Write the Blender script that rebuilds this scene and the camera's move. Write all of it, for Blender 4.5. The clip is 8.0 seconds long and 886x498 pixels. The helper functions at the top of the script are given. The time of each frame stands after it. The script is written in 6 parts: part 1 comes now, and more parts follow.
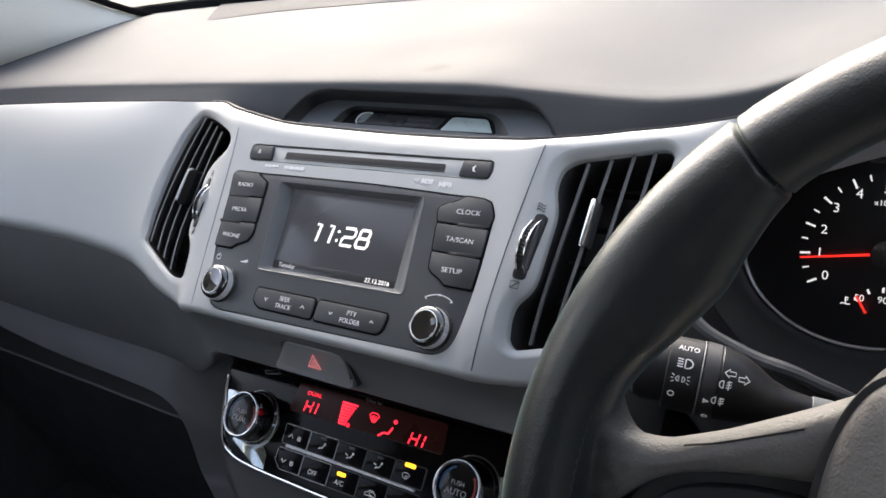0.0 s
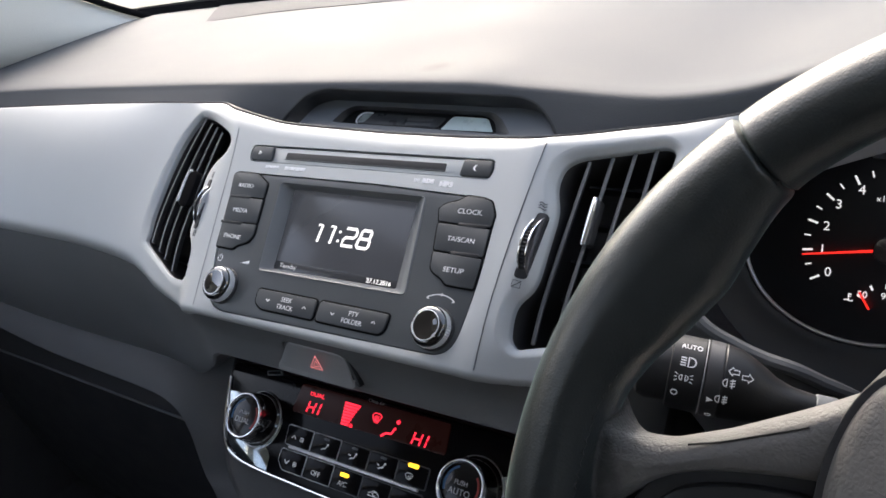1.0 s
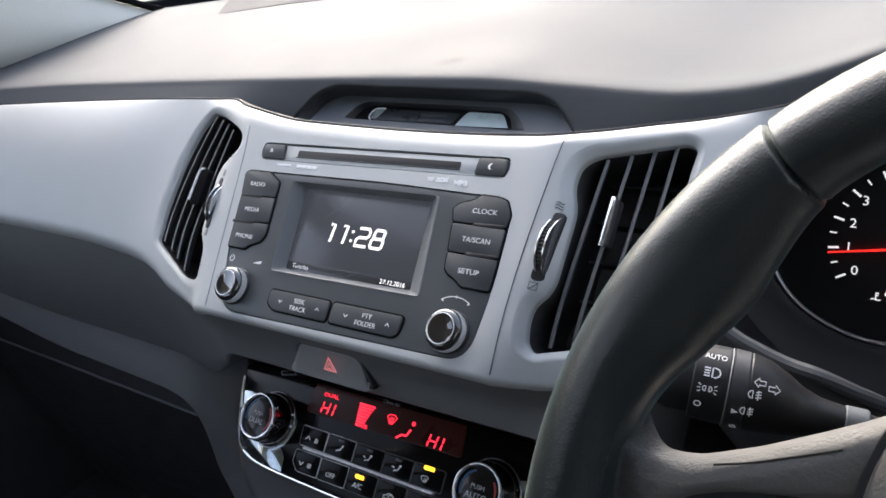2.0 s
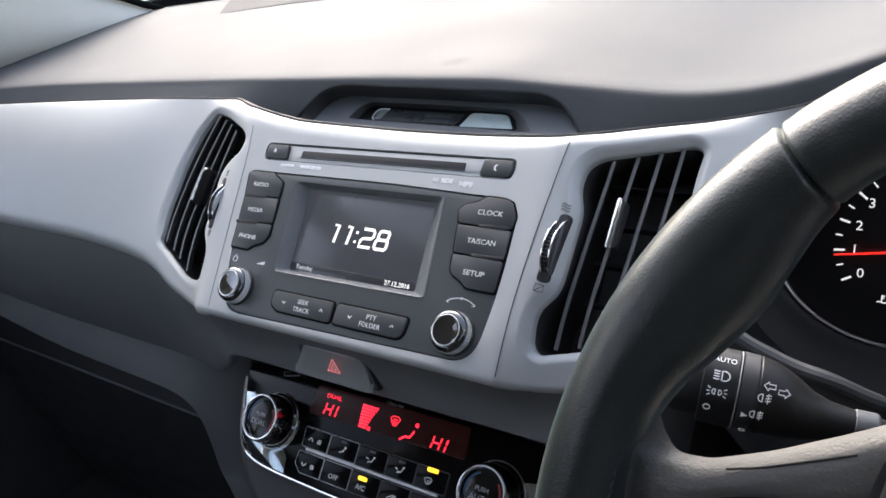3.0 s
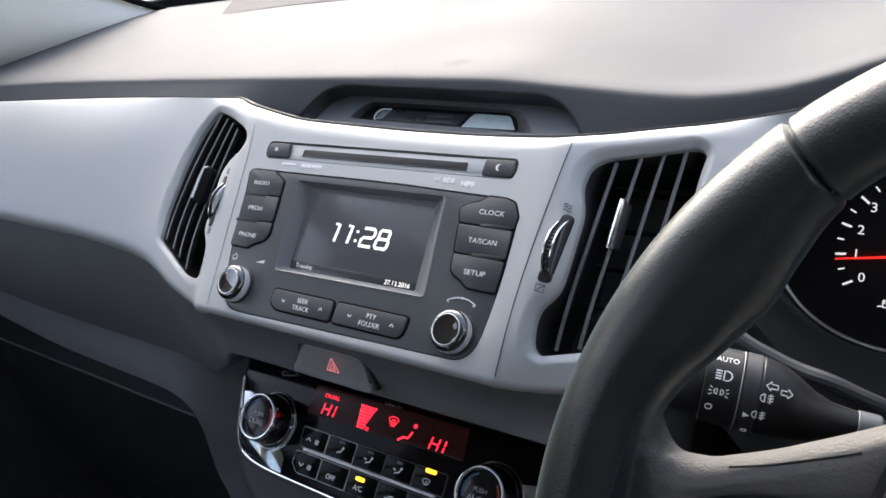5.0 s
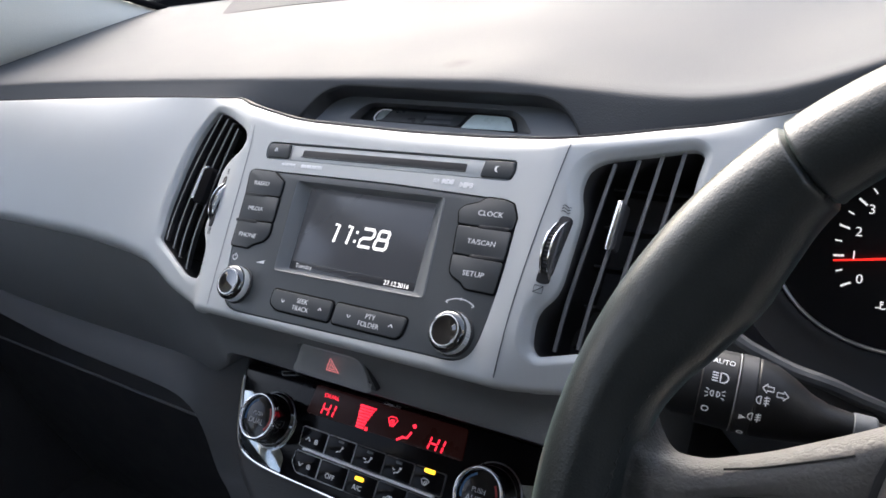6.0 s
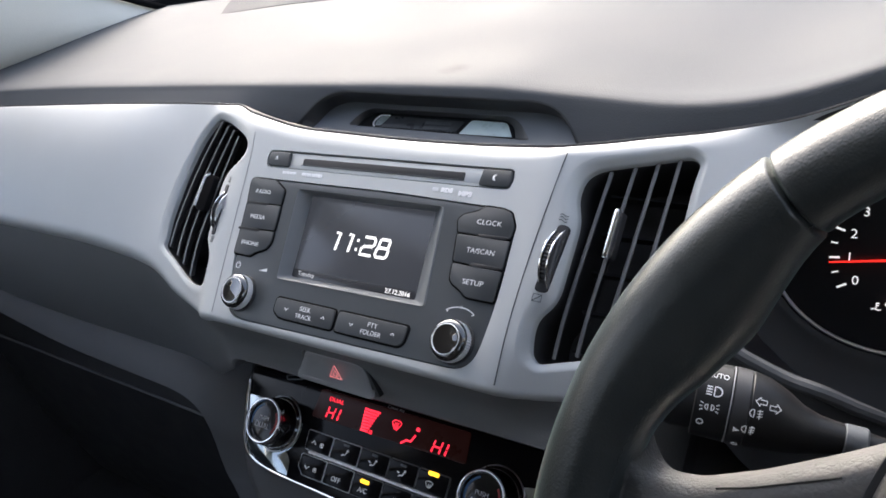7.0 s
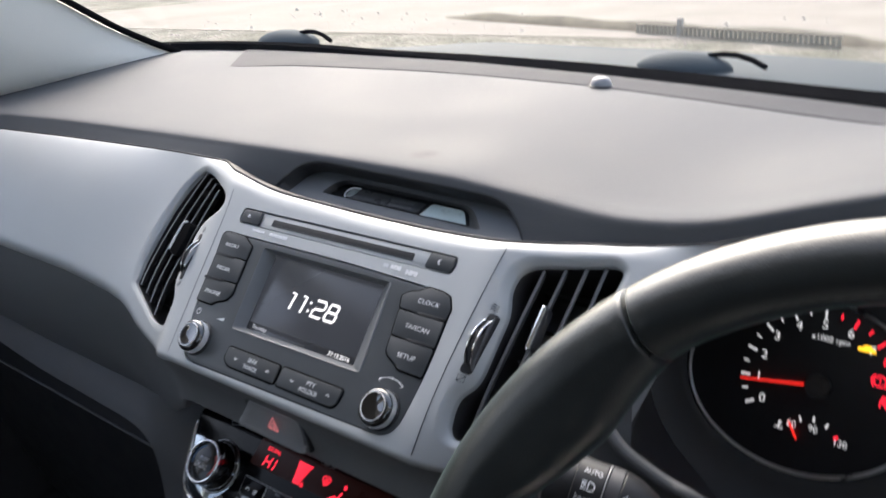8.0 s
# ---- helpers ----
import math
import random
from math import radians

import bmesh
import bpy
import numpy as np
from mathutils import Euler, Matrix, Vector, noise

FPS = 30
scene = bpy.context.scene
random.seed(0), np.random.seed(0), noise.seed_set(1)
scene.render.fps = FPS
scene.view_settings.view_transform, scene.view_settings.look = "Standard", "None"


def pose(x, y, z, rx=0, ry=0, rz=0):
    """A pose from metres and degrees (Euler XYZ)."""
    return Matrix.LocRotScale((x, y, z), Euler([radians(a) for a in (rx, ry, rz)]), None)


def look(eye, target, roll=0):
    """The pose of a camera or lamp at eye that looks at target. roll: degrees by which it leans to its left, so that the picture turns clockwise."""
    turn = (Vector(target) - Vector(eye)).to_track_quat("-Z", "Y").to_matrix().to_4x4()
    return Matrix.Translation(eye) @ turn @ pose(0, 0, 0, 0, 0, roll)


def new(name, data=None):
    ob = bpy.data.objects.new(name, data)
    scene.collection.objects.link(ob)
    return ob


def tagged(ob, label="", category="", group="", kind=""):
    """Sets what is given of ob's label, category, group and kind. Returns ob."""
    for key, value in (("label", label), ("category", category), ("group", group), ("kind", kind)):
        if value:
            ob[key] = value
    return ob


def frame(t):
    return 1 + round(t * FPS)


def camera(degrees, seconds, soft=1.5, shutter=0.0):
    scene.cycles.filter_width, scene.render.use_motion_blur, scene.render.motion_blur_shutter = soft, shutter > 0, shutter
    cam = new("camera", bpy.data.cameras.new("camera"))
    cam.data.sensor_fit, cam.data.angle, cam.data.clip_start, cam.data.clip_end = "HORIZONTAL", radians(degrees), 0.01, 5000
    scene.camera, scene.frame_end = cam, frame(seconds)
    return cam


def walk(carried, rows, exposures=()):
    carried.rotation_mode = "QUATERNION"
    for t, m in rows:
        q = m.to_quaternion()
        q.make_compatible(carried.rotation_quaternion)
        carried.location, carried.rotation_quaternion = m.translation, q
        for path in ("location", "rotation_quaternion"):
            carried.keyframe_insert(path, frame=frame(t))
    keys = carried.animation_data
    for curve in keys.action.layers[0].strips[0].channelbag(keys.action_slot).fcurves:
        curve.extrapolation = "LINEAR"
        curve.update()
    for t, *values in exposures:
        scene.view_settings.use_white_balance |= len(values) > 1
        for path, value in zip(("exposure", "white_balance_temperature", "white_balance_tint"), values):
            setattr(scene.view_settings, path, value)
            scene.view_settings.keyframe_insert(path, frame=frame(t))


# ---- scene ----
# Car interior: the world is x to the car's right, y to its front, z up from the ground.
cam = camera(56.0, 8.0, soft=1.6, shutter=0.5)
PATH = [
    (0, (0.3271, -0.3246, 1.1769), (0.0470, 0.0390, 0.9786), -8.69),
    (0.5, (0.3264, -0.3240, 1.1795), (0.0473, 0.0389, 0.9785), -9.19),
    (1, (0.3266, -0.3236, 1.1769), (0.0457, 0.0392, 0.9781), -9.20),
    (1.5, (0.3243, -0.3131, 1.1785), (0.0368, 0.0414, 0.9744), -10.25),
    (3, (0.3170, -0.3140, 1.1799), (0.0301, 0.0409, 0.9756), -9.86),
    (3.5, (0.3174, -0.3136, 1.1798), (0.0303, 0.0413, 0.9756), -9.91),
    (4, (0.3169, -0.3148, 1.1787), (0.0302, 0.0411, 0.9759), -9.63),
    (4.5, (0.3150, -0.3155, 1.1760), (0.0290, 0.0420, 0.9752), -9.20),
    (6, (0.3171, -0.3154, 1.1780), (0.0303, 0.0410, 0.9762), -9.05),
    (6.5, (0.3161, -0.3161, 1.1802), (0.0305, 0.0399, 0.9761), -9.16),
    (7, (0.3205, -0.3130, 1.1913), (0.0330, 0.0384, 0.9819), -10.16),
    (7.5, (0.3299, -0.3123, 1.1939), (0.0365, 0.0398, 0.9942), -9.23),
    (7.7, (0.3493, -0.3168, 1.2085), (0.0560, 0.0384, 1.0142), -5.98),
    (7.8, (0.3609, -0.3189, 1.2158), (0.0680, 0.0384, 1.0247), -5.52),
    (7.9, (0.3667, -0.3217, 1.2159), (0.0758, 0.0406, 1.0311), -4.62),
    (8, (0.3631, -0.3178, 1.2126), (0.0722, 0.0481, 1.0353), -2.85),
]
walk(cam, [(t, look(eye, target, roll)) for t, eye, target, roll in PATH], exposures=[(0.0, 1.94, 6720, 13), (1.0, 1.94, 6640, 13), (1.5, 1.94, 6460, 13), (7.3, 1.94, 6460, 13), (8.0, 1.72, 6460, 13)])

# ---- light: a bright overcast day ----
world = bpy.data.worlds.new("world")
scene.world = world
world.use_nodes = True
wn, wl = world.node_tree.nodes, world.node_tree.links
sky = wn.new("ShaderNodeTexSky")
sky.sky_type, sky.sun_disc = "NISHITA", False
sky.sun_elevation, sky.sun_rotation = radians(38), radians(-41)
sky.air_density, sky.dust_density = 1.0, 5.0
soften = wn.new("ShaderNodeHueSaturation")
soften.inputs["Saturation"].default_value = 0.74
wl.new(sky.outputs["Color"], soften.inputs["Color"])
wl.new(soften.outputs["Color"], wn["Background"].inputs["Color"])
wn["Background"].inputs["Strength"].default_value = 0.15
sun = new("sun", bpy.data.lights.new("sun", "SUN"))
sun.data.energy, sun.data.angle, sun.data.color = 0.33, radians(55), (1.0, 0.94, 0.88)
sun.matrix_world = look((-2.1, 2.4, 3.5), (0.0, 0.0, 1.0))
scene.view_settings.use_white_balance = True
scene.view_settings.white_balance_temperature, scene.view_settings.white_balance_tint = 6500.0, 13.0

# ---- materials ----
def material(name, color, rough=0.5, metal=0.0, grain=0.0, grain_size=0.001, vary=0.0, vary_size=0.05, spec=0.5, coat=0.0,
             emit=None, emit_strength=0.0, wear=0.0, bump_kind="noise", coat_rough=0.05, coat_ior=1.5, ripple=0.0, ripple_size=0.006):
    """A surface with a colour that varies at two scales, and a fine relief of the given real size in metres."""
    m = bpy.data.materials.new(name)
    m.use_nodes = True
    n, l = m.node_tree.nodes, m.node_tree.links
    b = n["Principled BSDF"]
    b.inputs["Base Color"].default_value = (*color, 1)
    b.inputs["Roughness"].default_value = rough
    b.inputs["Metallic"].default_value = metal
    b.inputs["Specular IOR Level"].default_value = spec
    b.inputs["Coat IOR"].default_value = coat_ior
    b.inputs["Coat Weight"].default_value, b.inputs["Coat Roughness"].default_value = coat, coat_rough
    geo = n.new("ShaderNodeNewGeometry")
    if vary or wear:
        big = n.new("ShaderNodeTexNoise")
        big.inputs["Scale"].default_value = 1 / vary_size
        big.inputs["Detail"].default_value = 6
        l.new(geo.outputs["Position"], big.inputs["Vector"])
        ramp = n.new("ShaderNodeMapRange")
        ramp.inputs["From Min"].default_value, ramp.inputs["From Max"].default_value = 0.3, 0.7
        ramp.inputs["To Min"].default_value, ramp.inputs["To Max"].default_value = 1 - vary, 1 + vary
        l.new(big.outputs["Fac"], ramp.inputs["Value"])
        mul = n.new("ShaderNodeMix")
        mul.data_type, mul.blend_type = "RGBA", "MULTIPLY"
        mul.inputs["Factor"].default_value = 1
        mul.inputs[6].default_value = (*color, 1)
        l.new(ramp.outputs["Result"], mul.inputs[7])
        l.new(mul.outputs[2], b.inputs["Base Color"])
        r2 = n.new("ShaderNodeMapRange")
        r2.inputs["From Min"].default_value, r2.inputs["From Max"].default_value = 0.25, 0.75
        r2.inputs["To Min"].default_value, r2.inputs["To Max"].default_value = rough - 0.06 - wear, rough + 0.06 + wear
        l.new(big.outputs["Fac"], r2.inputs["Value"])
        l.new(r2.outputs["Result"], b.inputs["Roughness"])
    if grain:
        if bump_kind == "cells":
            tex = n.new("ShaderNodeTexVoronoi")
            tex.feature = "DISTANCE_TO_EDGE"
            out = tex.outputs["Distance"]
        else:
            tex = n.new("ShaderNodeTexNoise")
            tex.inputs["Detail"].default_value = 3
            out = tex.outputs["Fac"]
        tex.inputs["Scale"].default_value = 1 / grain_size
        l.new(geo.outputs["Position"], tex.inputs["Vector"])
        bump = n.new("ShaderNodeBump")
        bump.inputs["Strength"].default_value = grain
        bump.inputs["Distance"].default_value = grain_size * 0.3
        l.new(out, bump.inputs["Height"])
        l.new(bump.outputs["Normal"], b.inputs["Normal"])
        if coat:
            l.new(bump.outputs["Normal"], b.inputs["Coat Normal"])
        if ripple:
            fold = n.new("ShaderNodeTexNoise")
            fold.inputs["Scale"].default_value, fold.inputs["Detail"].default_value = 1 / ripple_size, 5
            l.new(geo.outputs["Position"], fold.inputs["Vector"])
            wave = n.new("ShaderNodeBump")
            wave.inputs["Strength"].default_value, wave.inputs["Distance"].default_value = ripple, ripple_size * 0.3
            l.new(fold.outputs["Fac"], wave.inputs["Height"])
            l.new(wave.outputs["Normal"], bump.inputs["Normal"])
    if emit:
        b.inputs["Emission Color"].default_value = (*emit, 1)
        b.inputs["Emission Strength"].default_value = emit_strength
    return m


SILVER = material("silver_paint", (0.53, 0.55, 0.555), 0.62, 0.38, spec=0.2, grain=0.10, grain_size=0.0007, vary=0.025, vary_size=0.06)
SOFT_DARK = material("dark_soft_plastic", (0.154, 0.159, 0.166), 0.55, grain=0.5, grain_size=0.0016, vary=0.08, vary_size=0.05, bump_kind="cells")
CONSOLE_DARK = material("black_grained_plastic", (0.052, 0.053, 0.056), 0.55, grain=0.5, grain_size=0.0016, vary=0.08, vary_size=0.05, bump_kind="cells")
LEDGE_DARK = material("charcoal_grained_plastic", (0.11, 0.113, 0.118), 0.55, grain=0.5, grain_size=0.0016, vary=0.08, vary_size=0.05, bump_kind="cells")
DASH_TOP = material("grey_dash_pad", (0.094, 0.099, 0.107), 0.66, spec=0.18, grain=0.3, grain_size=0.0016, vary=0.07, vary_size=0.08, bump_kind="cells")
# A small dull smudge on the pad above the display.
dn, dl = DASH_TOP.node_tree.nodes, DASH_TOP.node_tree.links
pad_skin = dn["Principled BSDF"]
old_link = pad_skin.inputs["Base Color"].links[0]
where, near_by, fade, rub, rubbed, dull = (dn.new("ShaderNodeNewGeometry"), dn.new("ShaderNodeVectorMath"), dn.new("ShaderNodeMapRange"), dn.new("ShaderNodeTexNoise"), dn.new("ShaderNodeMath"), dn.new("ShaderNodeMix"))
near_by.operation, near_by.inputs[1].default_value = "DISTANCE", (-0.002, 0.126, 1.067)
fade.inputs["From Min"].default_value, fade.inputs["From Max"].default_value = 0.002, 0.013
fade.inputs["To Min"].default_value, fade.inputs["To Max"].default_value = 1.0, 0.0
rub.inputs["Scale"].default_value, rub.inputs["Detail"].default_value = 260, 4
rubbed.operation = "MULTIPLY"
dull.data_type = "RGBA"
dull.inputs[7].default_value = (0.035, 0.034, 0.034, 1)
dl.new(where.outputs["Position"], near_by.inputs[0])
dl.new(where.outputs["Position"], rub.inputs["Vector"])
dl.new(near_by.outputs["Value"], fade.inputs["Value"])
dl.new(fade.outputs["Result"], rubbed.inputs[0])
dl.new(rub.outputs["Fac"], rubbed.inputs[1])
dl.new(old_link.from_socket, dull.inputs[6])
dl.new(rubbed.outputs["Value"], dull.inputs["Factor"])
dl.new(dull.outputs[2], pad_skin.inputs["Base Color"])
RADIO_GREY = material("anthracite_radio_plastic", (0.063, 0.070, 0.076), 0.42, grain=0.12, grain_size=0.0006, vary=0.06, vary_size=0.03)
BUTTON_GREY = material("anthracite_button_plastic", (0.044, 0.049, 0.053), 0.45, grain=0.12, grain_size=0.0006, vary=0.05, vary_size=0.03)
BLACK_MATTE = material("black_matte_plastic", (0.022, 0.022, 0.024), 0.6, grain=0.2, grain_size=0.0012, vary=0.1, vary_size=0.03)
DUCT = material("dark_duct_plastic", (0.045, 0.043, 0.044), 0.6, grain=0.2, grain_size=0.0012, vary=0.1, vary_size=0.02)
GAP_BLACK = material("unlit_gap", (0.006, 0.006, 0.007), 0.8, spec=0.1)
BLACK_GLOSS = material("piano_black", (0.006, 0.006, 0.007), 0.12, coat=1.0, coat_rough=0.03, coat_ior=2.0, vary=0.1, vary_size=0.02)
SCREEN = material("lcd_screen", (0.02, 0.021, 0.025), 0.2, vary=0.1, vary_size=0.05, emit=(0.5, 0.55, 0.65), emit_strength=0.022)
LCD_STRIP = material("dim_lcd_strip", (0.016, 0.016, 0.018), 0.25, emit=(0.5, 0.55, 0.65), emit_strength=0.010)
FACE_SLATE = material("slate_display_face", (0.115, 0.128, 0.142), 0.62, grain=0.2, grain_size=0.0012, vary=0.05, vary_size=0.03)
SMOKE_WINDOW = material("smoky_window", (0.05, 0.053, 0.057), 0.3, spec=0.2, vary=0.3, vary_size=0.01)
CHROME = material("chrome", (0.82, 0.83, 0.85), 0.08, 1.0, vary=0.02, vary_size=0.02)
CHROME_DARK = material("smoked_chrome", (0.36, 0.40, 0.42), 0.10, 1.0, vary=0.25, vary_size=0.006)
KNOB_BLACK = material("black_knob_lacquer", (0.006, 0.006, 0.007), 0.16, spec=0.4, vary=0.1, vary_size=0.02)
CHROME_SOFT = material("satin_chrome", (0.78, 0.79, 0.8), 0.3, 1.0, vary=0.04, vary_size=0.02)
LEATHER = material("black_leather", (0.020, 0.0238, 0.0246), 0.36, spec=0.22, coat=0.75, coat_rough=0.22, coat_ior=1.45, ripple=0.09, ripple_size=0.0036, grain=0.26, grain_size=0.0012, vary=0.12, vary_size=0.03, bump_kind="cells")
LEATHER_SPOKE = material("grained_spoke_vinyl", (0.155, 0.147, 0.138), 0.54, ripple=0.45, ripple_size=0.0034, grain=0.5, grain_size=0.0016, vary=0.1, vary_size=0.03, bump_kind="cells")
# The sheen's teal tint stands in for sky reflected along the rim's edge.
leather_skin = LEATHER.node_tree.nodes["Principled BSDF"]
leather_skin.inputs["Sheen Weight"].default_value, leather_skin.inputs["Sheen Roughness"].default_value = 0.14, 0.3
leather_skin.inputs["Sheen Tint"].default_value = (0.62, 0.98, 0.93, 1)
# Shade towards the rim is put into the spokes' colour, with an uneven border.
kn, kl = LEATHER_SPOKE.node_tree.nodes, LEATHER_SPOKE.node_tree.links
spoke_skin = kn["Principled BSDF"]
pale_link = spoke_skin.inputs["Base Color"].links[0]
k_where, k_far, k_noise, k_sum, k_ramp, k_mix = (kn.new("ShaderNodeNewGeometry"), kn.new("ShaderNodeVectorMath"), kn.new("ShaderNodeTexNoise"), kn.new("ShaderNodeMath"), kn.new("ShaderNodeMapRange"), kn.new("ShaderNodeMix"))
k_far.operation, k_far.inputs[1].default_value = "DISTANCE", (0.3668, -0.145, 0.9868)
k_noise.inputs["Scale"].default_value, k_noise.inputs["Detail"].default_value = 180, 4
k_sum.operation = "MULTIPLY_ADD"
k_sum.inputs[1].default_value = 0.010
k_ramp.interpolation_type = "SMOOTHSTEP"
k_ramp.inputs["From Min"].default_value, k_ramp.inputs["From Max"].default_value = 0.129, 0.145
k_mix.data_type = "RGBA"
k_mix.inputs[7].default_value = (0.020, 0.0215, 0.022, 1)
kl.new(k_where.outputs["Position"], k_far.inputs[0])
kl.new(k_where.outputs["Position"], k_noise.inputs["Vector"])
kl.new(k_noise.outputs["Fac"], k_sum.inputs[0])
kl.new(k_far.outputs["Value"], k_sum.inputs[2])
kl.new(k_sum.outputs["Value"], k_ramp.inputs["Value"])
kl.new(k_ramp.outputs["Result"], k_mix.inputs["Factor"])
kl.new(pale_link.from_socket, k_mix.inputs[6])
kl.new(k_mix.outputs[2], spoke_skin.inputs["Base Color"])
STITCH = material("dark_thread", (0.014, 0.014, 0.014), 0.8)
THREAD = material("worn_thread", (0.022, 0.022, 0.022), 0.8)
# The white print's faint glow is added to brighten it.
PRINT = material("white_print", (0.75, 0.76, 0.78), 0.6, emit=(0.8, 0.85, 0.9), emit_strength=0.0336)
BRIGHT_PRINT = material("bright_white_print", (0.92, 0.92, 0.93), 0.5)
LCD_WHITE = material("white_lcd_segments", (0.7, 0.7, 0.7), 0.5, emit=(1.0, 0.98, 0.95), emit_strength=0.357)
LCD_DIM = material("dim_lcd_text", (0.5, 0.5, 0.5), 0.5, emit=(0.95, 0.97, 1.0), emit_strength=0.10)
RED_LED = material("red_led_segments", (0.4, 0.01, 0.02), 0.4, emit=(1.0, 0.02, 0.045), emit_strength=0.546)
AMBER_LED = material("amber_led", (0.7, 0.4, 0.05), 0.4, emit=(1.0, 0.52, 0.02), emit_strength=0.672)
RED_WINDOW = material("dark_red_display_window", (0.020, 0.010, 0.009), 0.3, spec=0.12, vary=0.1, vary_size=0.02, emit=(1.0, 0.22, 0.16), emit_strength=0.0018)
NEEDLE = material("red_needle", (0.6, 0.01, 0.01), 0.4, emit=(1.0, 0.03, 0.02), emit_strength=0.336)
SKIRT = material("dull_charcoal_plastic", (0.024, 0.0235, 0.0235), 0.55, grain=0.2, grain_size=0.001, vary=0.06, vary_size=0.03)
DIAL = material("black_dial_face", (0.016, 0.0155, 0.017), 0.5, vary=0.1, vary_size=0.02)
BLUE_PRINT = material("blue_print", (0.02, 0.09, 0.2), 0.5)
PILLAR = material("pale_grey_trim", (0.76, 0.74, 0.675), 0.6, grain=0.3, grain_size=0.002, vary=0.03, vary_size=0.1)
HEADLINER = material("pale_headliner_cloth", (0.56, 0.555, 0.54), 0.9, grain=0.4, grain_size=0.002, vary=0.04, vary_size=0.1)
DARK_CLOTH = material("dark_carpet", (0.03, 0.03, 0.032), 0.95, grain=0.6, grain_size=0.004, vary=0.2, vary_size=0.06)
BONNET = material("grey_blue_car_paint", (0.072, 0.088, 0.1), 0.65, 0.0, coat=0.0, spec=0.05, vary=0.05, vary_size=0.3)
RUBBER = material("black_rubber", (0.010, 0.010, 0.011), 0.9, spec=0.0, grain=0.3, grain_size=0.003, vary=0.1, vary_size=0.05)
DIM_REFLECTION = material("dim_lens_reflection", (0.24, 0.28, 0.28), 0.3, vary=0.2, vary_size=0.004)
PALE_LCD = material("pale_lcd_glass", (0.58, 0.70, 0.70), 0.3, vary=0.05, vary_size=0.01)
HOOD_GREY = material("slate_grey_plastic", (0.12, 0.13, 0.138), 0.5, grain=0.3, grain_size=0.0012, vary=0.05, vary_size=0.03)

GLASS = bpy.data.materials.new("windscreen_glass")
GLASS.use_nodes = True
gn, gl = GLASS.node_tree.nodes, GLASS.node_tree.links
gn.remove(gn["Principled BSDF"])
g_mix, g_clear, g_shine = (gn.new("ShaderNodeMixShader"), gn.new("ShaderNodeBsdfTransparent"), gn.new("ShaderNodeBsdfGlossy"))
g_shine.inputs["Roughness"].default_value = 0.02
g_clear.inputs["Color"].default_value = (0.93, 0.96, 0.95, 1)
g_mix.inputs["Fac"].default_value = 0.03
gl.new(g_clear.outputs["BSDF"], g_mix.inputs[1])
gl.new(g_shine.outputs["BSDF"], g_mix.inputs[2])
gl.new(g_mix.outputs["Shader"], gn["Material Output"].inputs["Surface"])


def ground_material():
    m = bpy.data.materials.new("gravel_and_dirt")
    m.use_nodes = True
    n, l = m.node_tree.nodes, m.node_tree.links
    b = n["Principled BSDF"]
    b.inputs["Roughness"].default_value = 0.95
    geo = n.new("ShaderNodeNewGeometry")
    big, small = n.new("ShaderNodeTexNoise"), n.new("ShaderNodeTexVoronoi")
    big.inputs["Scale"].default_value, big.inputs["Detail"].default_value = 1.6, 8
    small.inputs["Scale"].default_value = 14
    ramp = n.new("ShaderNodeValToRGB")
    e = ramp.color_ramp.elements
    e[0].position, e[0].color = 0.3, (0.105, 0.104, 0.072, 1)
    e[1].position, e[1].color = 0.65, (0.245, 0.226, 0.188, 1)
    mid = ramp.color_ramp.elements.new(0.48)
    mid.color = (0.165, 0.154, 0.122, 1)
    mul = n.new("ShaderNodeMix")
    mul.data_type, mul.blend_type = "RGBA", "OVERLAY"
    mul.inputs["Factor"].default_value = 0.3
    bump = n.new("ShaderNodeBump")
    bump.inputs["Strength"].default_value, bump.inputs["Distance"].default_value = 0.7, 0.03
    for tex in (big, small):
        l.new(geo.outputs["Position"], tex.inputs["Vector"])
    l.new(big.outputs["Fac"], ramp.inputs["Fac"])
    l.new(ramp.outputs["Color"], mul.inputs[6])
    l.new(small.outputs["Distance"], mul.inputs[7])
    l.new(mul.outputs[2], b.inputs["Base Color"])
    l.new(small.outputs["Distance"], bump.inputs["Height"])
    l.new(bump.outputs["Normal"], b.inputs["Normal"])
    return m


GROUND = ground_material()
VERGE = material("mossy_kerb", (0.15, 0.132, 0.10), 0.95, grain=0.5, grain_size=0.02, vary=0.25, vary_size=0.2)
STONE = material("pale_stone", (0.42, 0.39, 0.35), 0.9, grain=0.5, grain_size=0.02, vary=0.25, vary_size=0.15)
RAIL = material("weathered_rail_metal", (0.36, 0.325, 0.27), 0.8, spec=0.2, vary=0.15, vary_size=0.2)
SLAT = material("dark_grey_slat", (0.135, 0.134, 0.138), 0.38, vary=0.06, vary_size=0.02)
BLACK_SATIN = material("black_satin_plastic", (0.018, 0.0185, 0.0195), 0.42, spec=0.35, grain=0.15, grain_size=0.001, vary=0.08, vary_size=0.03)
BRIGHT_PLATE = material("bright_plated_plastic", (0.88, 0.89, 0.90), 0.36, 0.35, vary=0.03, vary_size=0.01)
BEZEL_GREY = material("satin_bezel_plastic", (0.15, 0.16, 0.168), 0.52, grain=0.1, grain_size=0.0006, vary=0.05, vary_size=0.02)
# One key edge in two colours: lit on the left keys, shaded on the others.
KEY_EDGE_LIT = material("lit_key_edge", (0.34, 0.35, 0.355), 0.3, 0.3, vary=0.1, vary_size=0.01)
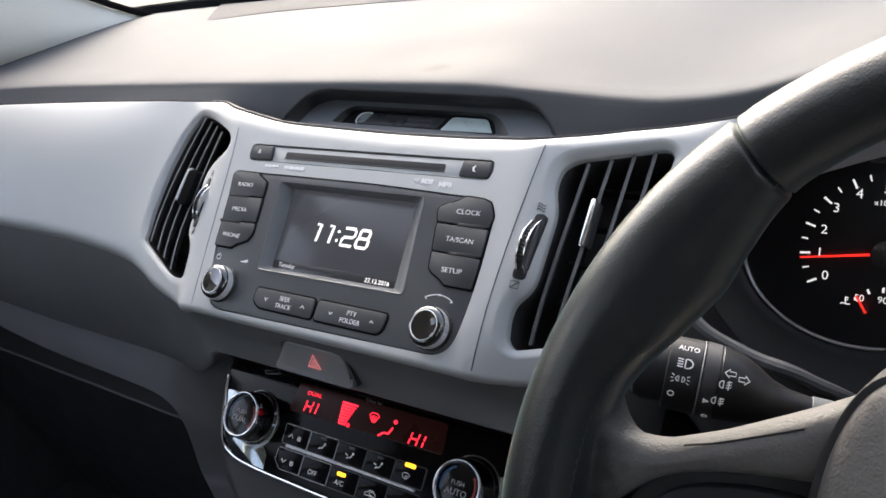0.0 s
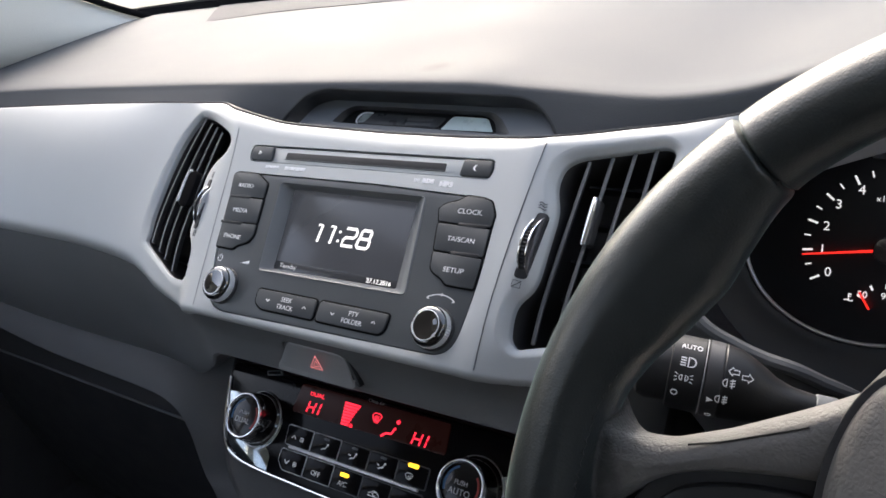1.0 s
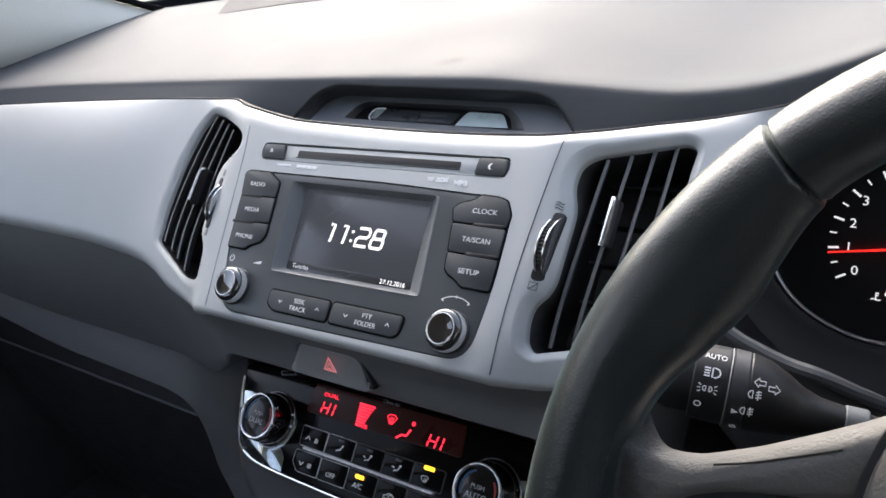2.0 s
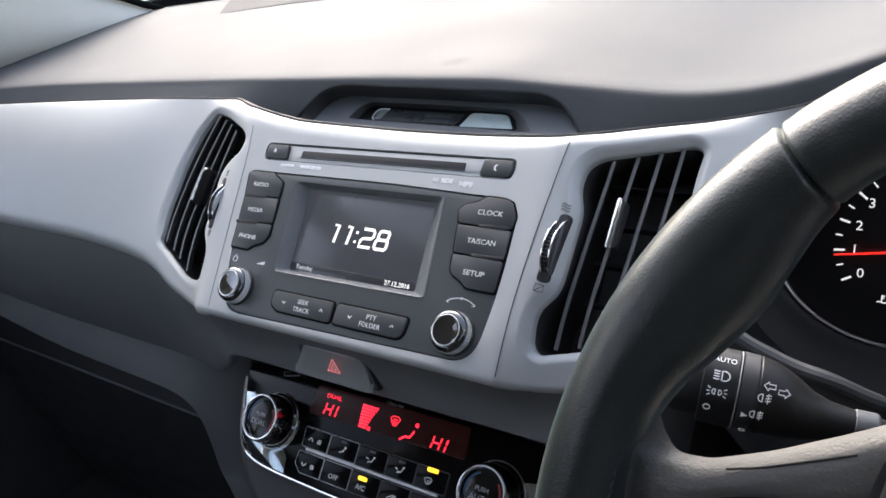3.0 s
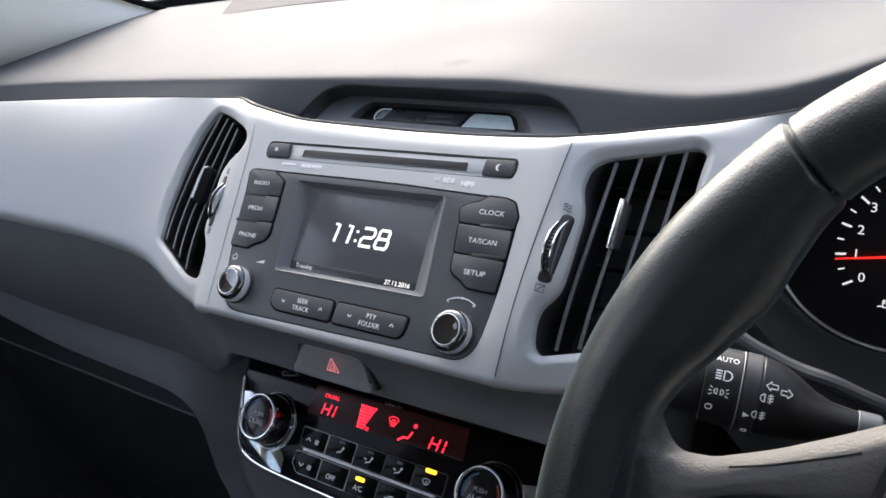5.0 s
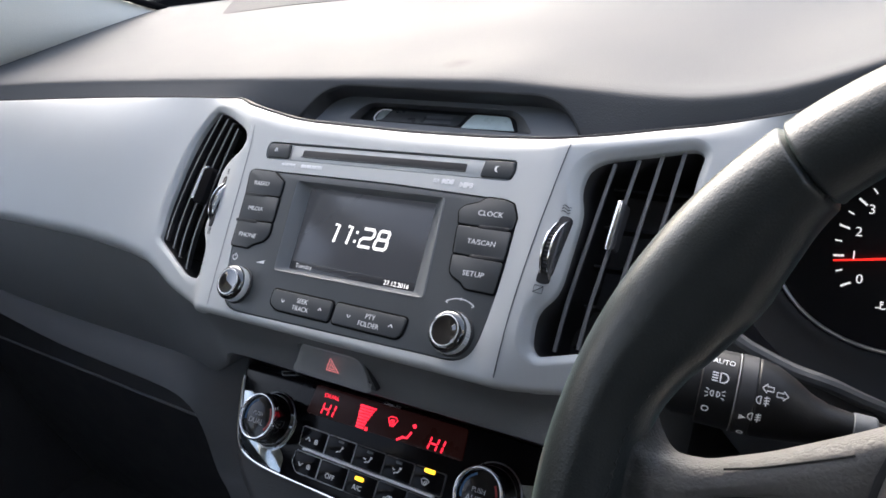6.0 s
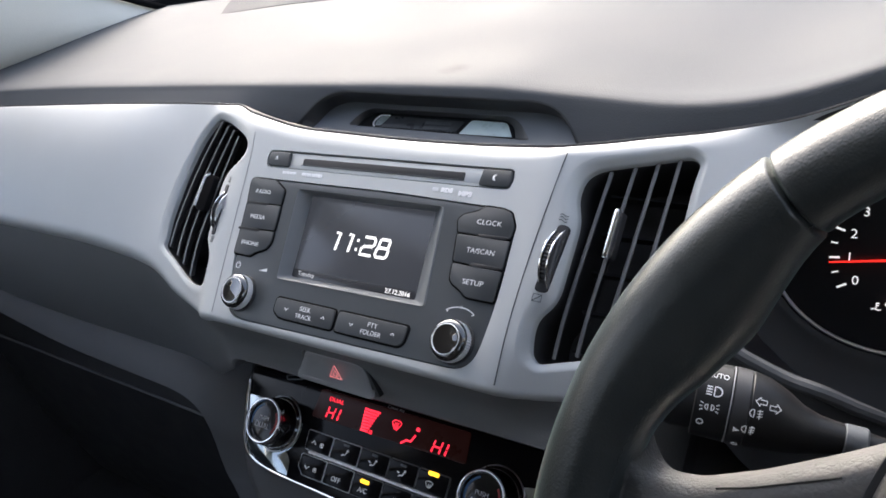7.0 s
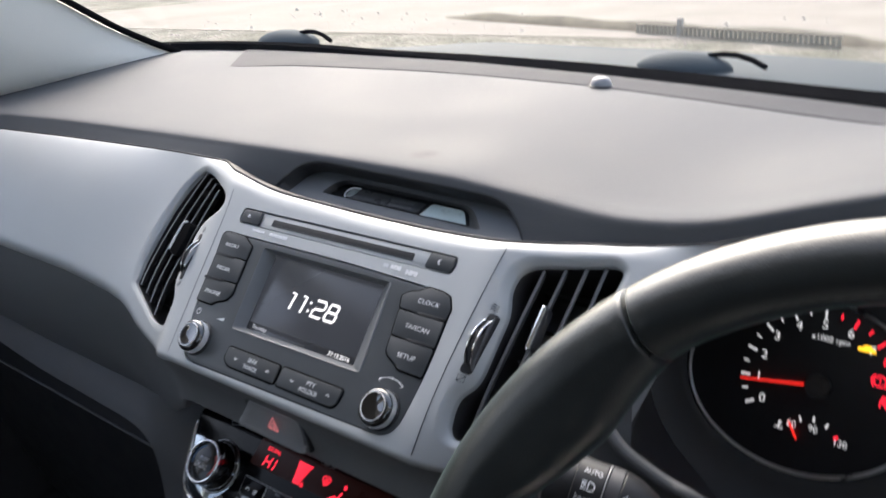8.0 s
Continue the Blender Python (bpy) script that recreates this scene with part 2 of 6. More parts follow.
KEY_EDGE_SHADED = material("shaded_key_edge", (0.07, 0.072, 0.075), 0.35, 0.1, vary=0.05, vary_size=0.02)
LENS_DARK = material("smoked_lens", (0.012, 0.013, 0.014), 0.35, spec=0.12, vary=0.1, vary_size=0.02)
PANEL_BLACK = material("deep_piano_black", (0.005, 0.005, 0.006), 0.12, spec=0.09, vary=0.1, vary_size=0.02)
SMOKE_PRINT = material("smoky_print", (0.32, 0.32, 0.33), 0.6)
DARK_RED = material("dark_red_print", (0.30, 0.02, 0.02), 0.5)
HAZARD_RED = material("lit_red_print", (0.7, 0.25, 0.26), 0.5, emit=(1.0, 0.28, 0.28), emit_strength=0.22)
VISOR_DARK = material("dark_visor_plastic", (0.034, 0.036, 0.039), 0.55, grain=0.2, grain_size=0.0012, vary=0.08, vary_size=0.03)
SHROUD_GREY = material("highlit_grey_plastic", (0.07, 0.073, 0.077), 0.5, grain=0.3, grain_size=0.0012, vary=0.08, vary_size=0.02)
SWITCH_GREY = material("satin_switch_plastic", (0.27, 0.275, 0.28), 0.42, grain=0.2, grain_size=0.001, vary=0.05, vary_size=0.02)
LEGEND = material("grey_legend_print", (0.45, 0.45, 0.46), 0.5)
DIM_BAR = material("faint_unlit_sign", (0.06, 0.065, 0.07), 0.4, vary=0.05, vary_size=0.01)
DIAL_WHITE = material("lit_white_figures", (0.7, 0.7, 0.7), 0.5, emit=(1.0, 1.0, 1.0), emit_strength=0.20)
HOOD_DARK = material("charcoal_plastic", (0.040, 0.041, 0.044), 0.45, grain=0.2, grain_size=0.001, vary=0.05, vary_size=0.02)
PALE_SLEEVE = material("pale_grey_plastic", (0.26, 0.265, 0.275), 0.35, vary=0.05, vary_size=0.02)
PALE_YARD = material("pale_concrete", (0.25, 0.225, 0.195), 0.9, grain=0.4, grain_size=0.02, vary=0.15, vary_size=1.2)
STRIP_GREY = material("grey_defroster_plastic", (0.066, 0.068, 0.076), 0.75, spec=0.12, grain=0.4, grain_size=0.002, vary=0.06, vary_size=0.05)
PALE_RING = material("pale_ring_print", (0.5, 0.5, 0.51), 0.3, vary=0.03, vary_size=0.01)


# ---- shaping ----
def mesh_ob(name, verts, faces, mat, parent=None, label="", sharp=35):
    me = bpy.data.meshes.new(name)
    me.from_pydata([tuple(v) for v in verts], [], faces)
    return finish(name, me, mat, parent, label, sharp)


def finish(name, me, mat, parent=None, label="", sharp=35):
    bm = bmesh.new()
    bm.from_mesh(me)
    bmesh.ops.recalc_face_normals(bm, faces=bm.faces)
    bm.to_mesh(me)
    bm.free()
    me.materials.clear()
    me.materials.append(mat)
    for p in me.polygons:
        p.use_smooth = True
    me.set_sharp_from_angle(angle=radians(sharp))
    ob = new(name, me)
    ob.parent = parent
    if label:
        tagged(ob, label)
    return ob


def part(name, bm, mat, parent, label="", m=None, sharp=35):
    me = bpy.data.meshes.new(name)
    bm.to_mesh(me)
    bm.free()
    ob = finish(name, me, mat, parent, label, sharp)
    if m is not None:
        ob.matrix_basis = m
    return ob


def thing(name, m, label, category, group="", kind=""):
    ob = new(name)
    ob.empty_display_size = 0.02
    ob.matrix_basis = m
    return tagged(ob, label, category, group, kind)


def loft(rings, closed=True, cap0=False, cap1=False, bm=None):
    """A skin over rings of equally many points."""
    bm = bm or bmesh.new()
    vs = [[bm.verts.new(p) for p in ring] for ring in rings]
    n = len(rings[0])
    for a, b in zip(vs, vs[1:]):
        for i in range(n if closed else n - 1):
            j = (i + 1) % n
            bm.faces.new((a[i], a[j], b[j], b[i]))
    if cap0:
        bm.faces.new(vs[0][::-1])
    if cap1:
        bm.faces.new(vs[-1])
    return bm


def rounded(poly, r, n=4):
    """A polygon with its corners rounded by r (one radius, or one for each)."""
    out, k = [], len(poly)
    for i in range(k):
        p, a, b = Vector(poly[i]), Vector(poly[i - 1]), Vector(poly[(i + 1) % k])
        rad = r[i] if isinstance(r, (list, tuple)) else r
        d = min(rad, (a - p).length * 0.49, (b - p).length * 0.49)
        p0, p1 = p + (a - p).normalized() * d, p + (b - p).normalized() * d
        for s in range(n + 1):
            t = s / n
            out.append((1 - t) ** 2 * p0 + 2 * t * (1 - t) * p + t * t * p1)
    return [(v.x, v.y) for v in out]


def closed_curve(points, n=4):
    """A closed smooth outline through points."""
    k, out = len(points), []
    for i in range(k):
        a, b, c, d = (Vector(points[(i + j) % k]) for j in (-1, 0, 1, 2))
        for q in range(n):
            t = q / n
            v = 0.5 * (2 * b + (c - a) * t + (2 * a - 5 * b + 4 * c - d) * t * t + (3 * b - a - 3 * c + d) * t**3)
            out.append(tuple(v))
    return out


def rect(x0, x1, y0, y1):
    return [(x0, y0), (x1, y0), (x1, y1), (x0, y1)]


def inset(poly, d):
    """A polygon moved inwards by d (counter-clockwise order)."""
    area = sum(a[0] * b[1] - b[0] * a[1] for a, b in zip(poly, poly[1:] + poly[:1]))
    d = d if area > 0 else -d
    out, k = [], len(poly)
    for i in range(k):
        p, a, b = Vector(poly[i]), Vector(poly[i - 1]), Vector(poly[(i + 1) % k])
        e, g = p - a, b - p
        e = e if e.length > 1e-7 else g
        g = g if g.length > 1e-7 else e
        n1, n2 = Vector((-e.y, e.x)).normalized(), Vector((-g.y, g.x)).normalized()
        m = n1 + n2
        m = n1 if m.length < 1e-3 else m.normalized()
        q = p + m * (d / max(0.5, m.dot(n1)))
        out.append((q.x, q.y))
    return out


def plate(poly, z0, z1, b=0.0006, back=False, z=None):
    """A plate with an eased upper edge. z: the height of the surface that it stands on, as a function."""
    z = z or (lambda x, y: 0.0)
    steps = [(0, z0), (0, z1 - b), (b * 0.3, z1 - b * 0.3), (b, z1)]
    return loft([[(x, y, h + z(x, y)) for x, y in inset(poly, d)] for d, h in steps], cap0=back, cap1=True)


def frame_ring(outer, inner, steps):
    """A moulded ring: steps of (share from outer to inner, height)."""
    rings = []
    for s, h in steps:
        rings.append([(a[0] + (b[0] - a[0]) * s, a[1] + (b[1] - a[1]) * s, h) for a, b in zip(outer, inner)])
    return loft(rings)


def lathe(profile, n=40, cap0=False, cap1=True, teeth=0, depth=0.0):
    rings = []
    for r, h in profile:
        ring = []
        for i in range(n):
            a = 2 * math.pi * i / n
            rr = r - (depth if teeth and i % 2 else 0)
            ring.append((rr * math.cos(a), rr * math.sin(a), h))
        rings.append(ring)
    return loft(rings, cap0=cap0, cap1=cap1)


def sweep(points, section, closed=False, up=(0, 0, 1)):
    """A section of (side, up) carried along points."""
    rings, k = [], len(points)
    pts = [Vector(p) for p in points]
    for i, p in enumerate(pts):
        a, b = (pts[i - 1], pts[(i + 1) % k]) if closed else (pts[max(i - 1, 0)], pts[min(i + 1, k - 1)])
        t = (b - a).normalized()
        side = t.cross(Vector(up)).normalized()
        top = side.cross(t)
        sec = section(i / (k - (0 if closed else 1))) if callable(section) else section
        rings.append([p + side * s + top * h for s, h in sec])
    if closed:
        rings.append(rings[0])
    bm = loft(rings, cap0=not closed, cap1=not closed)
    bmesh.ops.remove_doubles(bm, verts=bm.verts, dist=1e-6)
    return bm


def round_section(r, n=12, squash=1.0):
    return [(r * math.cos(2 * math.pi * i / n), r * squash * math.sin(2 * math.pi * i / n)) for i in range(n)]


def words(name, body, height, m, mat, parent, label="", wide=1.0, spacing=1.0, bold=0.0):
    """Raised lettering in the built-in font; height: of a capital letter."""
    cu = bpy.data.curves.new(name, "FONT")
    cu.body, cu.size, cu.align_x, cu.align_y = body, height / 0.69, "CENTER", "CENTER"
    cu.extrude, cu.resolution_u, cu.space_character, cu.offset = 0.00008, 3, spacing, bold
    tmp = bpy.data.objects.new(name, cu)
    me = bpy.data.meshes.new_from_object(tmp)
    bpy.data.objects.remove(tmp)
    bpy.data.curves.remove(cu)
    me.name = name
    for v in me.vertices:
        v.co.x *= wide
    ob = finish(name, me, mat, parent, label)
    ob.matrix_basis = m
    return ob


def strokes(name, lines, width, m, mat, parent, label="", h=0.00018):
    """A symbol made of flat strokes; lines: lists of (x, y)."""
    bm = bmesh.new()
    for line in lines:
        closed = len(line) > 2 and line[0] == line[-1]
        pts = [Vector((*p, 0)) for p in (line[:-1] if closed else line)]
        k, left, right = len(pts), [], []
        for i, p in enumerate(pts):
            a, b = (pts[i - 1], pts[(i + 1) % k]) if closed else (pts[max(i - 1, 0)], pts[min(i + 1, k - 1)])
            t = (b - a).normalized()
            s = Vector((-t.y, t.x, 0)) * width / 2
            left.append(p + s), right.append(p - s)
        top = Vector((0, 0, h))
        rings = [[l, r, r + top, l + top] for l, r in zip(left, right)]
        loft(rings + ([rings[0]] if closed else []), cap0=not closed, cap1=not closed, bm=bm)
    return part(name, bm, mat, parent, label, m)


def arc(cx, cy, r, a0, a1, n=16, ry=None):
    return [(cx + r * math.cos(radians(a0 + (a1 - a0) * i / n)), cy + (ry or r) * math.sin(radians(a0 + (a1 - a0) * i / n))) for i in range(n + 1)]


def table(x, rows):
    """A smooth curve through rows of (x, value)."""
    xs = [r[0] for r in rows]
    if x <= xs[0]:
        return rows[0][1]
    if x >= xs[-1]:
        return rows[-1][1]
    i = next(k for k in range(len(xs) - 1) if xs[k] <= x <= xs[k + 1])
    h = xs[i + 1] - xs[i]
    t = (x - xs[i]) / h

    def slope(k):
        if k == 0 or k == len(xs) - 1:
            return 0.0
        a, b = (rows[k][1] - rows[k - 1][1]) / (xs[k] - xs[k - 1]), (rows[k + 1][1] - rows[k][1]) / (xs[k + 1] - xs[k])
        return 0.0 if a * b <= 0 else 2 * a * b / (a + b)

    m0, m1 = slope(i) * h, slope(i + 1) * h
    return ((2 * t**3 - 3 * t**2 + 1) * rows[i][1] + (t**3 - 2 * t**2 + t) * m0 + (3 * t**2 - 2 * t**3) * rows[i + 1][1] + (t**3 - t**2) * m1)


def slab(grid, back):
    """A closed slab: a grid of points, and the same grid moved by back."""
    rows, cols = len(grid), len(grid[0])
    bv = Vector(back)
    verts = [Vector(p) for r in grid for p in r] + [Vector(p) + bv for r in grid for p in r]
    n = rows * cols
    faces = []
    for i in range(rows - 1):
        for j in range(cols - 1):
            q = [i * cols + j, i * cols + j + 1, (i + 1) * cols + j + 1, (i + 1) * cols + j]
            faces.append(q), faces.append([n + k for k in q[::-1]])
    edge = [j for j in range(cols)] + [i * cols + cols - 1 for i in range(1, rows)]
    edge += [(rows - 1) * cols + j for j in range(cols - 2, -1, -1)] + [i * cols for i in range(rows - 2, 0, -1)]
    for a, b in zip(edge, edge[1:] + edge[:1]):
        faces.append([a, n + a, n + b, b])
    me = bpy.data.meshes.new("slab")
    me.from_pydata([tuple(v) for v in verts], [], faces)
    bm = bmesh.new()
    bm.from_mesh(me)
    bmesh.ops.recalc_face_normals(bm, faces=bm.faces)
    bm.to_mesh(me)
    bm.free()
    return me


def cut(me, cutters):
    """The mesh with the given closed bmeshes taken out of it."""
    body = new("blank", me)
    knives = []
    for bm in cutters:
        bmesh.ops.recalc_face_normals(bm, faces=bm.faces)
        k = bpy.data.meshes.new("knife")
        bm.to_mesh(k)
        bm.free()
        knives.append(new("knife", k))
        mod = body.modifiers.new("cut", "BOOLEAN")
        mod.object, mod.operation, mod.solver, mod.use_self, mod.use_hole_tolerant = knives[-1], "DIFFERENCE", "EXACT", True, True
    bpy.context.view_layer.update()
    done = bpy.data.meshes.new_from_object(body.evaluated_get(bpy.context.evaluated_depsgraph_get()))
    for ob in [body, *knives]:
        old = ob.data
        bpy.data.objects.remove(ob)
        bpy.data.meshes.remove(old)
    return done


def prism(poly, z0, z1):
    return loft([[(x, y, z0) for x, y in poly], [(x, y, z1) for x, y in poly]], cap0=True, cap1=True)


def smooth_path(points, n=6):
    """A Catmull-Rom curve through points."""
    pts = [Vector(p) for p in points]
    out = []
    for i in range(len(pts) - 1):
        a, b, c, d = pts[max(i - 1, 0)], pts[i], pts[i + 1], pts[min(i + 2, len(pts) - 1)]
        for k in range(n):
            t = k / n
            out.append(0.5 * ((2 * b) + (c - a) * t + (2 * a - 5 * b + 4 * c - d) * t * t + (3 * b - a - 3 * c + d) * t**3))
    return out + [pts[-1]]


def span(a, b, n):
    return [a + (b - a) * i / (n - 1) for i in range(n)]


def at(u, v, w=0.0, turn=0.0):
    return Matrix.Translation((u, v, w)) @ Matrix.Rotation(radians(turn), 4, "Z")


# The tilted plane of the centre stack: u to the right, v up along it, w out of it.
TILT = radians(43)
FACE = Matrix(((1, 0, 0, 0), (0, math.sin(TILT), -math.cos(TILT), 0), (0, math.cos(TILT), math.sin(TILT), 1.0), (0, 0, 0, 1)))
TO_FACE = FACE.inverted()


# ---- the dashboard ----
# Height (over z = 1) and y of the trim's upper edge, height of the pad lip's foot and of the pad's crease at y = 0.098, along x.
TRIM_TOP = [(-0.8, 0.03), (-0.52, 0.0415), (-0.41, 0.0460), (-0.32, 0.0492), (-0.25, 0.0512), (-0.1818, 0.0526), (-0.1401, 0.0540), (-0.1079, 0.0518), (-0.0785, 0.0490), (-0.0384, 0.0474),
            (0.0263, 0.0456), (0.0802, 0.0454), (0.1137, 0.0450), (0.1668, 0.0468), (0.2132, 0.0534), (0.25, 0.0658), (0.29, 0.0805), (0.34, 0.092), (0.4, 0.095), (0.5, 0.085), (0.6, 0.06)]
TRIM_Y = [(-0.8, 0.081), (-0.24, 0.081), (-0.17, 0.078), (-0.13, 0.060), (-0.06, 0.049), (0.06, 0.048), (0.1, 0.052), (0.13, 0.061), (0.17, 0.075), (0.22, 0.081), (0.3, 0.081), (0.6, 0.081)]
LIP_FOOT = [(-0.80, 0.030), (-0.52, 0.0415), (-0.41, 0.0460), (-0.32, 0.0492), (-0.25, 0.0512), (-0.185, 0.0520), (-0.16, 0.0490), (-0.136, 0.0440),
            (-0.11, 0.0385), (-0.07, 0.0355), (0.0, 0.0335), (0.06, 0.034), (0.1, 0.0365), (0.164, 0.0445), (0.213, 0.0532), (0.25, 0.0658),
            (0.29, 0.0805), (0.34, 0.092), (0.40, 0.095), (0.5, 0.085), (0.6, 0.06)]
PAD_CREASE = [(-0.7433, 0.0423), (-0.544, 0.0528), (-0.4395, 0.0571), (-0.3446, 0.0594), (-0.1737, 0.0628), (-0.0314, 0.0647), (0.0351, 0.0645), (0.092, 0.0606),
              (0.1632, 0.0567), (0.1965, 0.0596), (0.2268, 0.0666), (0.2534, 0.0758), (0.2819, 0.0856), (0.3294, 0.0984), (0.3958, 0.1022), (0.4907, 0.0917), (0.6046, 0.0661), (0.7755, 0.0518)]
CREASE_Y = [(-0.8, 0.098), (0.10, 0.098), (0.18, 0.090), (0.30, 0.089), (0.8, 0.089)]
# The windscreen's lower edge: y along x.
SCREEN_BASE = [(-0.78, 0.40), (-0.72, 0.435), (-0.61, 0.472), (-0.45, 0.485), (-0.25, 0.485), (-0.07, 0.465), (0.05, 0.443), (0.16, 0.418), (0.24, 0.398), (0.45, 0.35), (0.72, 0.29), (0.78, 0.275)]
# Depth of the trim's face behind the stack's plane, and its lower edge, along u.
FACE_W = [(-0.80, -0.062), (-0.60, -0.036), (-0.45, -0.027), (-0.25, -0.0255), (-0.2, -0.0225), (-0.18, -0.019), (-0.16, -0.014), (-0.132, -0.005), (-0.116, 0.0),
          (0.0, 0.0), (0.116, 0.0), (0.132, -0.005), (0.16, -0.014), (0.18, -0.019), (0.2, -0.0225), (0.25, -0.028), (0.5, -0.03)]
FACE_LOW = [(-0.80, -0.015), (-0.43, -0.018), (-0.33, -0.0185), (-0.257, -0.0222), (-0.223, -0.0262), (-0.2, -0.0335), (-0.18, -0.0425), (-0.14, -0.0535),
            (-0.11, -0.0605), (0.0, -0.0605), (0.11, -0.0605), (0.14, -0.055), (0.17, -0.048), (0.195, -0.03), (0.203, 0.004), (0.211, 0.050), (0.225, 0.071),
            (0.26, 0.090), (0.3, 0.104), (0.35, 0.112), (0.5, 0.107)]


def face_w(u):
    return table(u, FACE_W)


def trim_section(u):
    """The trim's section at u, from its upper edge to its lower one, as (v, w)."""
    top = TO_FACE @ Vector((u, table(u, TRIM_Y), 1 + table(u, TRIM_TOP)))
    w, low = face_w(u), table(u, FACE_LOW)
    passenger = min(1.0, max(0.0, (-u - 0.19) / 0.12))
    passenger = passenger * passenger * (3 - 2 * passenger)
    start = top.y - 0.0105
    low = min(low, start - 0.004)
    rows = []
    for k in range(25):
        if k < 9:  # the rolled upper edge
            a = radians(52) * (1 - k / 8)
            v = start + (top.y - start) * math.sin(a) / math.sin(radians(52))
            h = w + (top.z - w) * (1 - math.cos(a)) / (1 - math.cos(radians(52)))
        else:
            v, h = start + (low - start) * (k - 8) / 16, w
        t = (top.y - v) / (top.y - low)
        bulged = top.z + (w - top.z) * t + 0.0085 * math.sin(math.pi * t ** 0.8)
        under = min(1.0, max(0.0, (abs(u) - 0.104) / 0.02)) * max(0.0, (-0.004 - v) / 0.056)
        rows.append((v, h + (bulged - h) * passenger - 0.010 * under * under * (1 - passenger)))
    return rows


def trim_w(u, v):
    """The trim's depth at (u, v)."""
    rows = trim_section(u)
    for (v0, w0), (v1, w1) in zip(rows, rows[1:]):
        if v1 <= v:
            return w0 + (w1 - w0) * min(1.0, max(0.0, (v0 - v) / max(1e-6, v0 - v1)))
    return rows[-1][1]


US = sorted(set(round(x, 4) for x in span(-0.78, -0.22, 24) + span(-0.22, 0.30, 70) + span(0.30, 0.5, 8)))
VENT_DRIVER = rounded([(0.1808, 0.0600), (0.1822, 0.0715), (0.1770, 0.0742), (0.1365, 0.0602), (0.1300, 0.0545), (0.1284, 0.0430), (0.1328, 0.0300), (0.1316, -0.0068), (0.1300, -0.0135),
                       (0.1243, -0.0215), (0.1232, -0.0290), (0.1238, -0.0400), (0.1276, -0.0440), (0.1500, -0.0360), (0.1770, -0.0240), (0.1800, 0.0200)], 0.006, 4)
# The passenger's vent: the outline of its opening, and that of the bevel round it.
VENT_PASSENGER = closed_curve([(-0.1770, 0.0803), (-0.1500, 0.0713), (-0.1222, 0.0588), (-0.1200, 0.0470), (-0.1351, 0.0378), (-0.1396, 0.0256), (-0.1358, 0.0029), (-0.1343, -0.0112), (-0.1238, -0.0229), (-0.1227, -0.0342),
                               (-0.1275, -0.0425), (-0.1370, -0.0437), (-0.1550, -0.0409), (-0.1882, -0.0269), (-0.2005, -0.0203), (-0.2023, -0.0140), (-0.2049, -0.0011), (-0.2048, 0.0168), (-0.2030, 0.0419), (-0.1973, 0.0650), (-0.1872, 0.0790)])
BEVEL_PASSENGER = closed_curve([(-0.1752, 0.0850), (-0.1450, 0.0752), (-0.1168, 0.0622), (-0.1160, 0.0455), (-0.1320, 0.0368), (-0.1376, 0.0250), (-0.1336, 0.0030), (-0.1320, -0.0118), (-0.1212, -0.0235), (-0.1196, -0.0350),
                                (-0.1215, -0.0465), (-0.1310, -0.0493), (-0.1500, -0.0462), (-0.1865, -0.0312), (-0.2040, -0.0232), (-0.2078, -0.0150), (-0.2110, 0.0000), (-0.2112, 0.0195), (-0.2080, 0.0440), (-0.2008, 0.0675), (-0.1890, 0.0825)])
RADIO_EDGE = rounded([(-0.0850, -0.0598), (0.0990, -0.0568), (0.1036, -0.0191), (0.1030, 0.0210), (0.0985, 0.0306), (0.0154, 0.0331), (-0.1030, 0.0330), (-0.0990, 0.0157), (-0.0964, -0.0195)],
                     [0.014, 0.014, 0.02, 0.012, 0.009, 0.02, 0.006, 0.01, 0.02], 6)
SLOT_EDGE = rounded([(-0.0925, 0.0408), (0.0925, 0.0408), (0.0945, 0.0465), (0.0935, 0.0528), (-0.0935, 0.0528), (-0.0945, 0.0465)], 0.004, 3)


dashboard = thing("dashboard", Matrix.Identity(4), "silver and dark grey car dashboard below the windscreen", "dashboard")

# Silver trim across the stack, with openings for radio, slot, vents and hazard switch.
sections = []
for u in US:
    rows = trim_section(u)
    v0, w0 = rows[-1]
    roll = 0.0042 + 0.0065 * min(1.0, max(0.0, (-u - 0.10) / 0.10))
    rows = rows[:-1] + [(v0 + 0.0006 - roll * math.sin(radians(a)), w0 - roll * (1 - math.cos(radians(a)))) for a in (4, 18, 32, 46, 60, 75, 90)]
    rows.append((rows[-1][0] - 0.0003, rows[-1][1] - 0.008))
    sections.append([(u, v, w) for v, w in rows])
trim_mesh = cut(slab(sections, (0, 0, -0.014)), [prism(inset(VENT_DRIVER, -0.0050), -0.08, 0.05), prism(BEVEL_PASSENGER, -0.08, 0.05), prism(RADIO_EDGE, -0.05, 0.05), prism(SLOT_EDGE, -0.0035, 0.05)])
trim = finish("silver_trim", trim_mesh, SILVER, dashboard, "satin silver painted trim panel", 30)
trim.matrix_basis = FACE

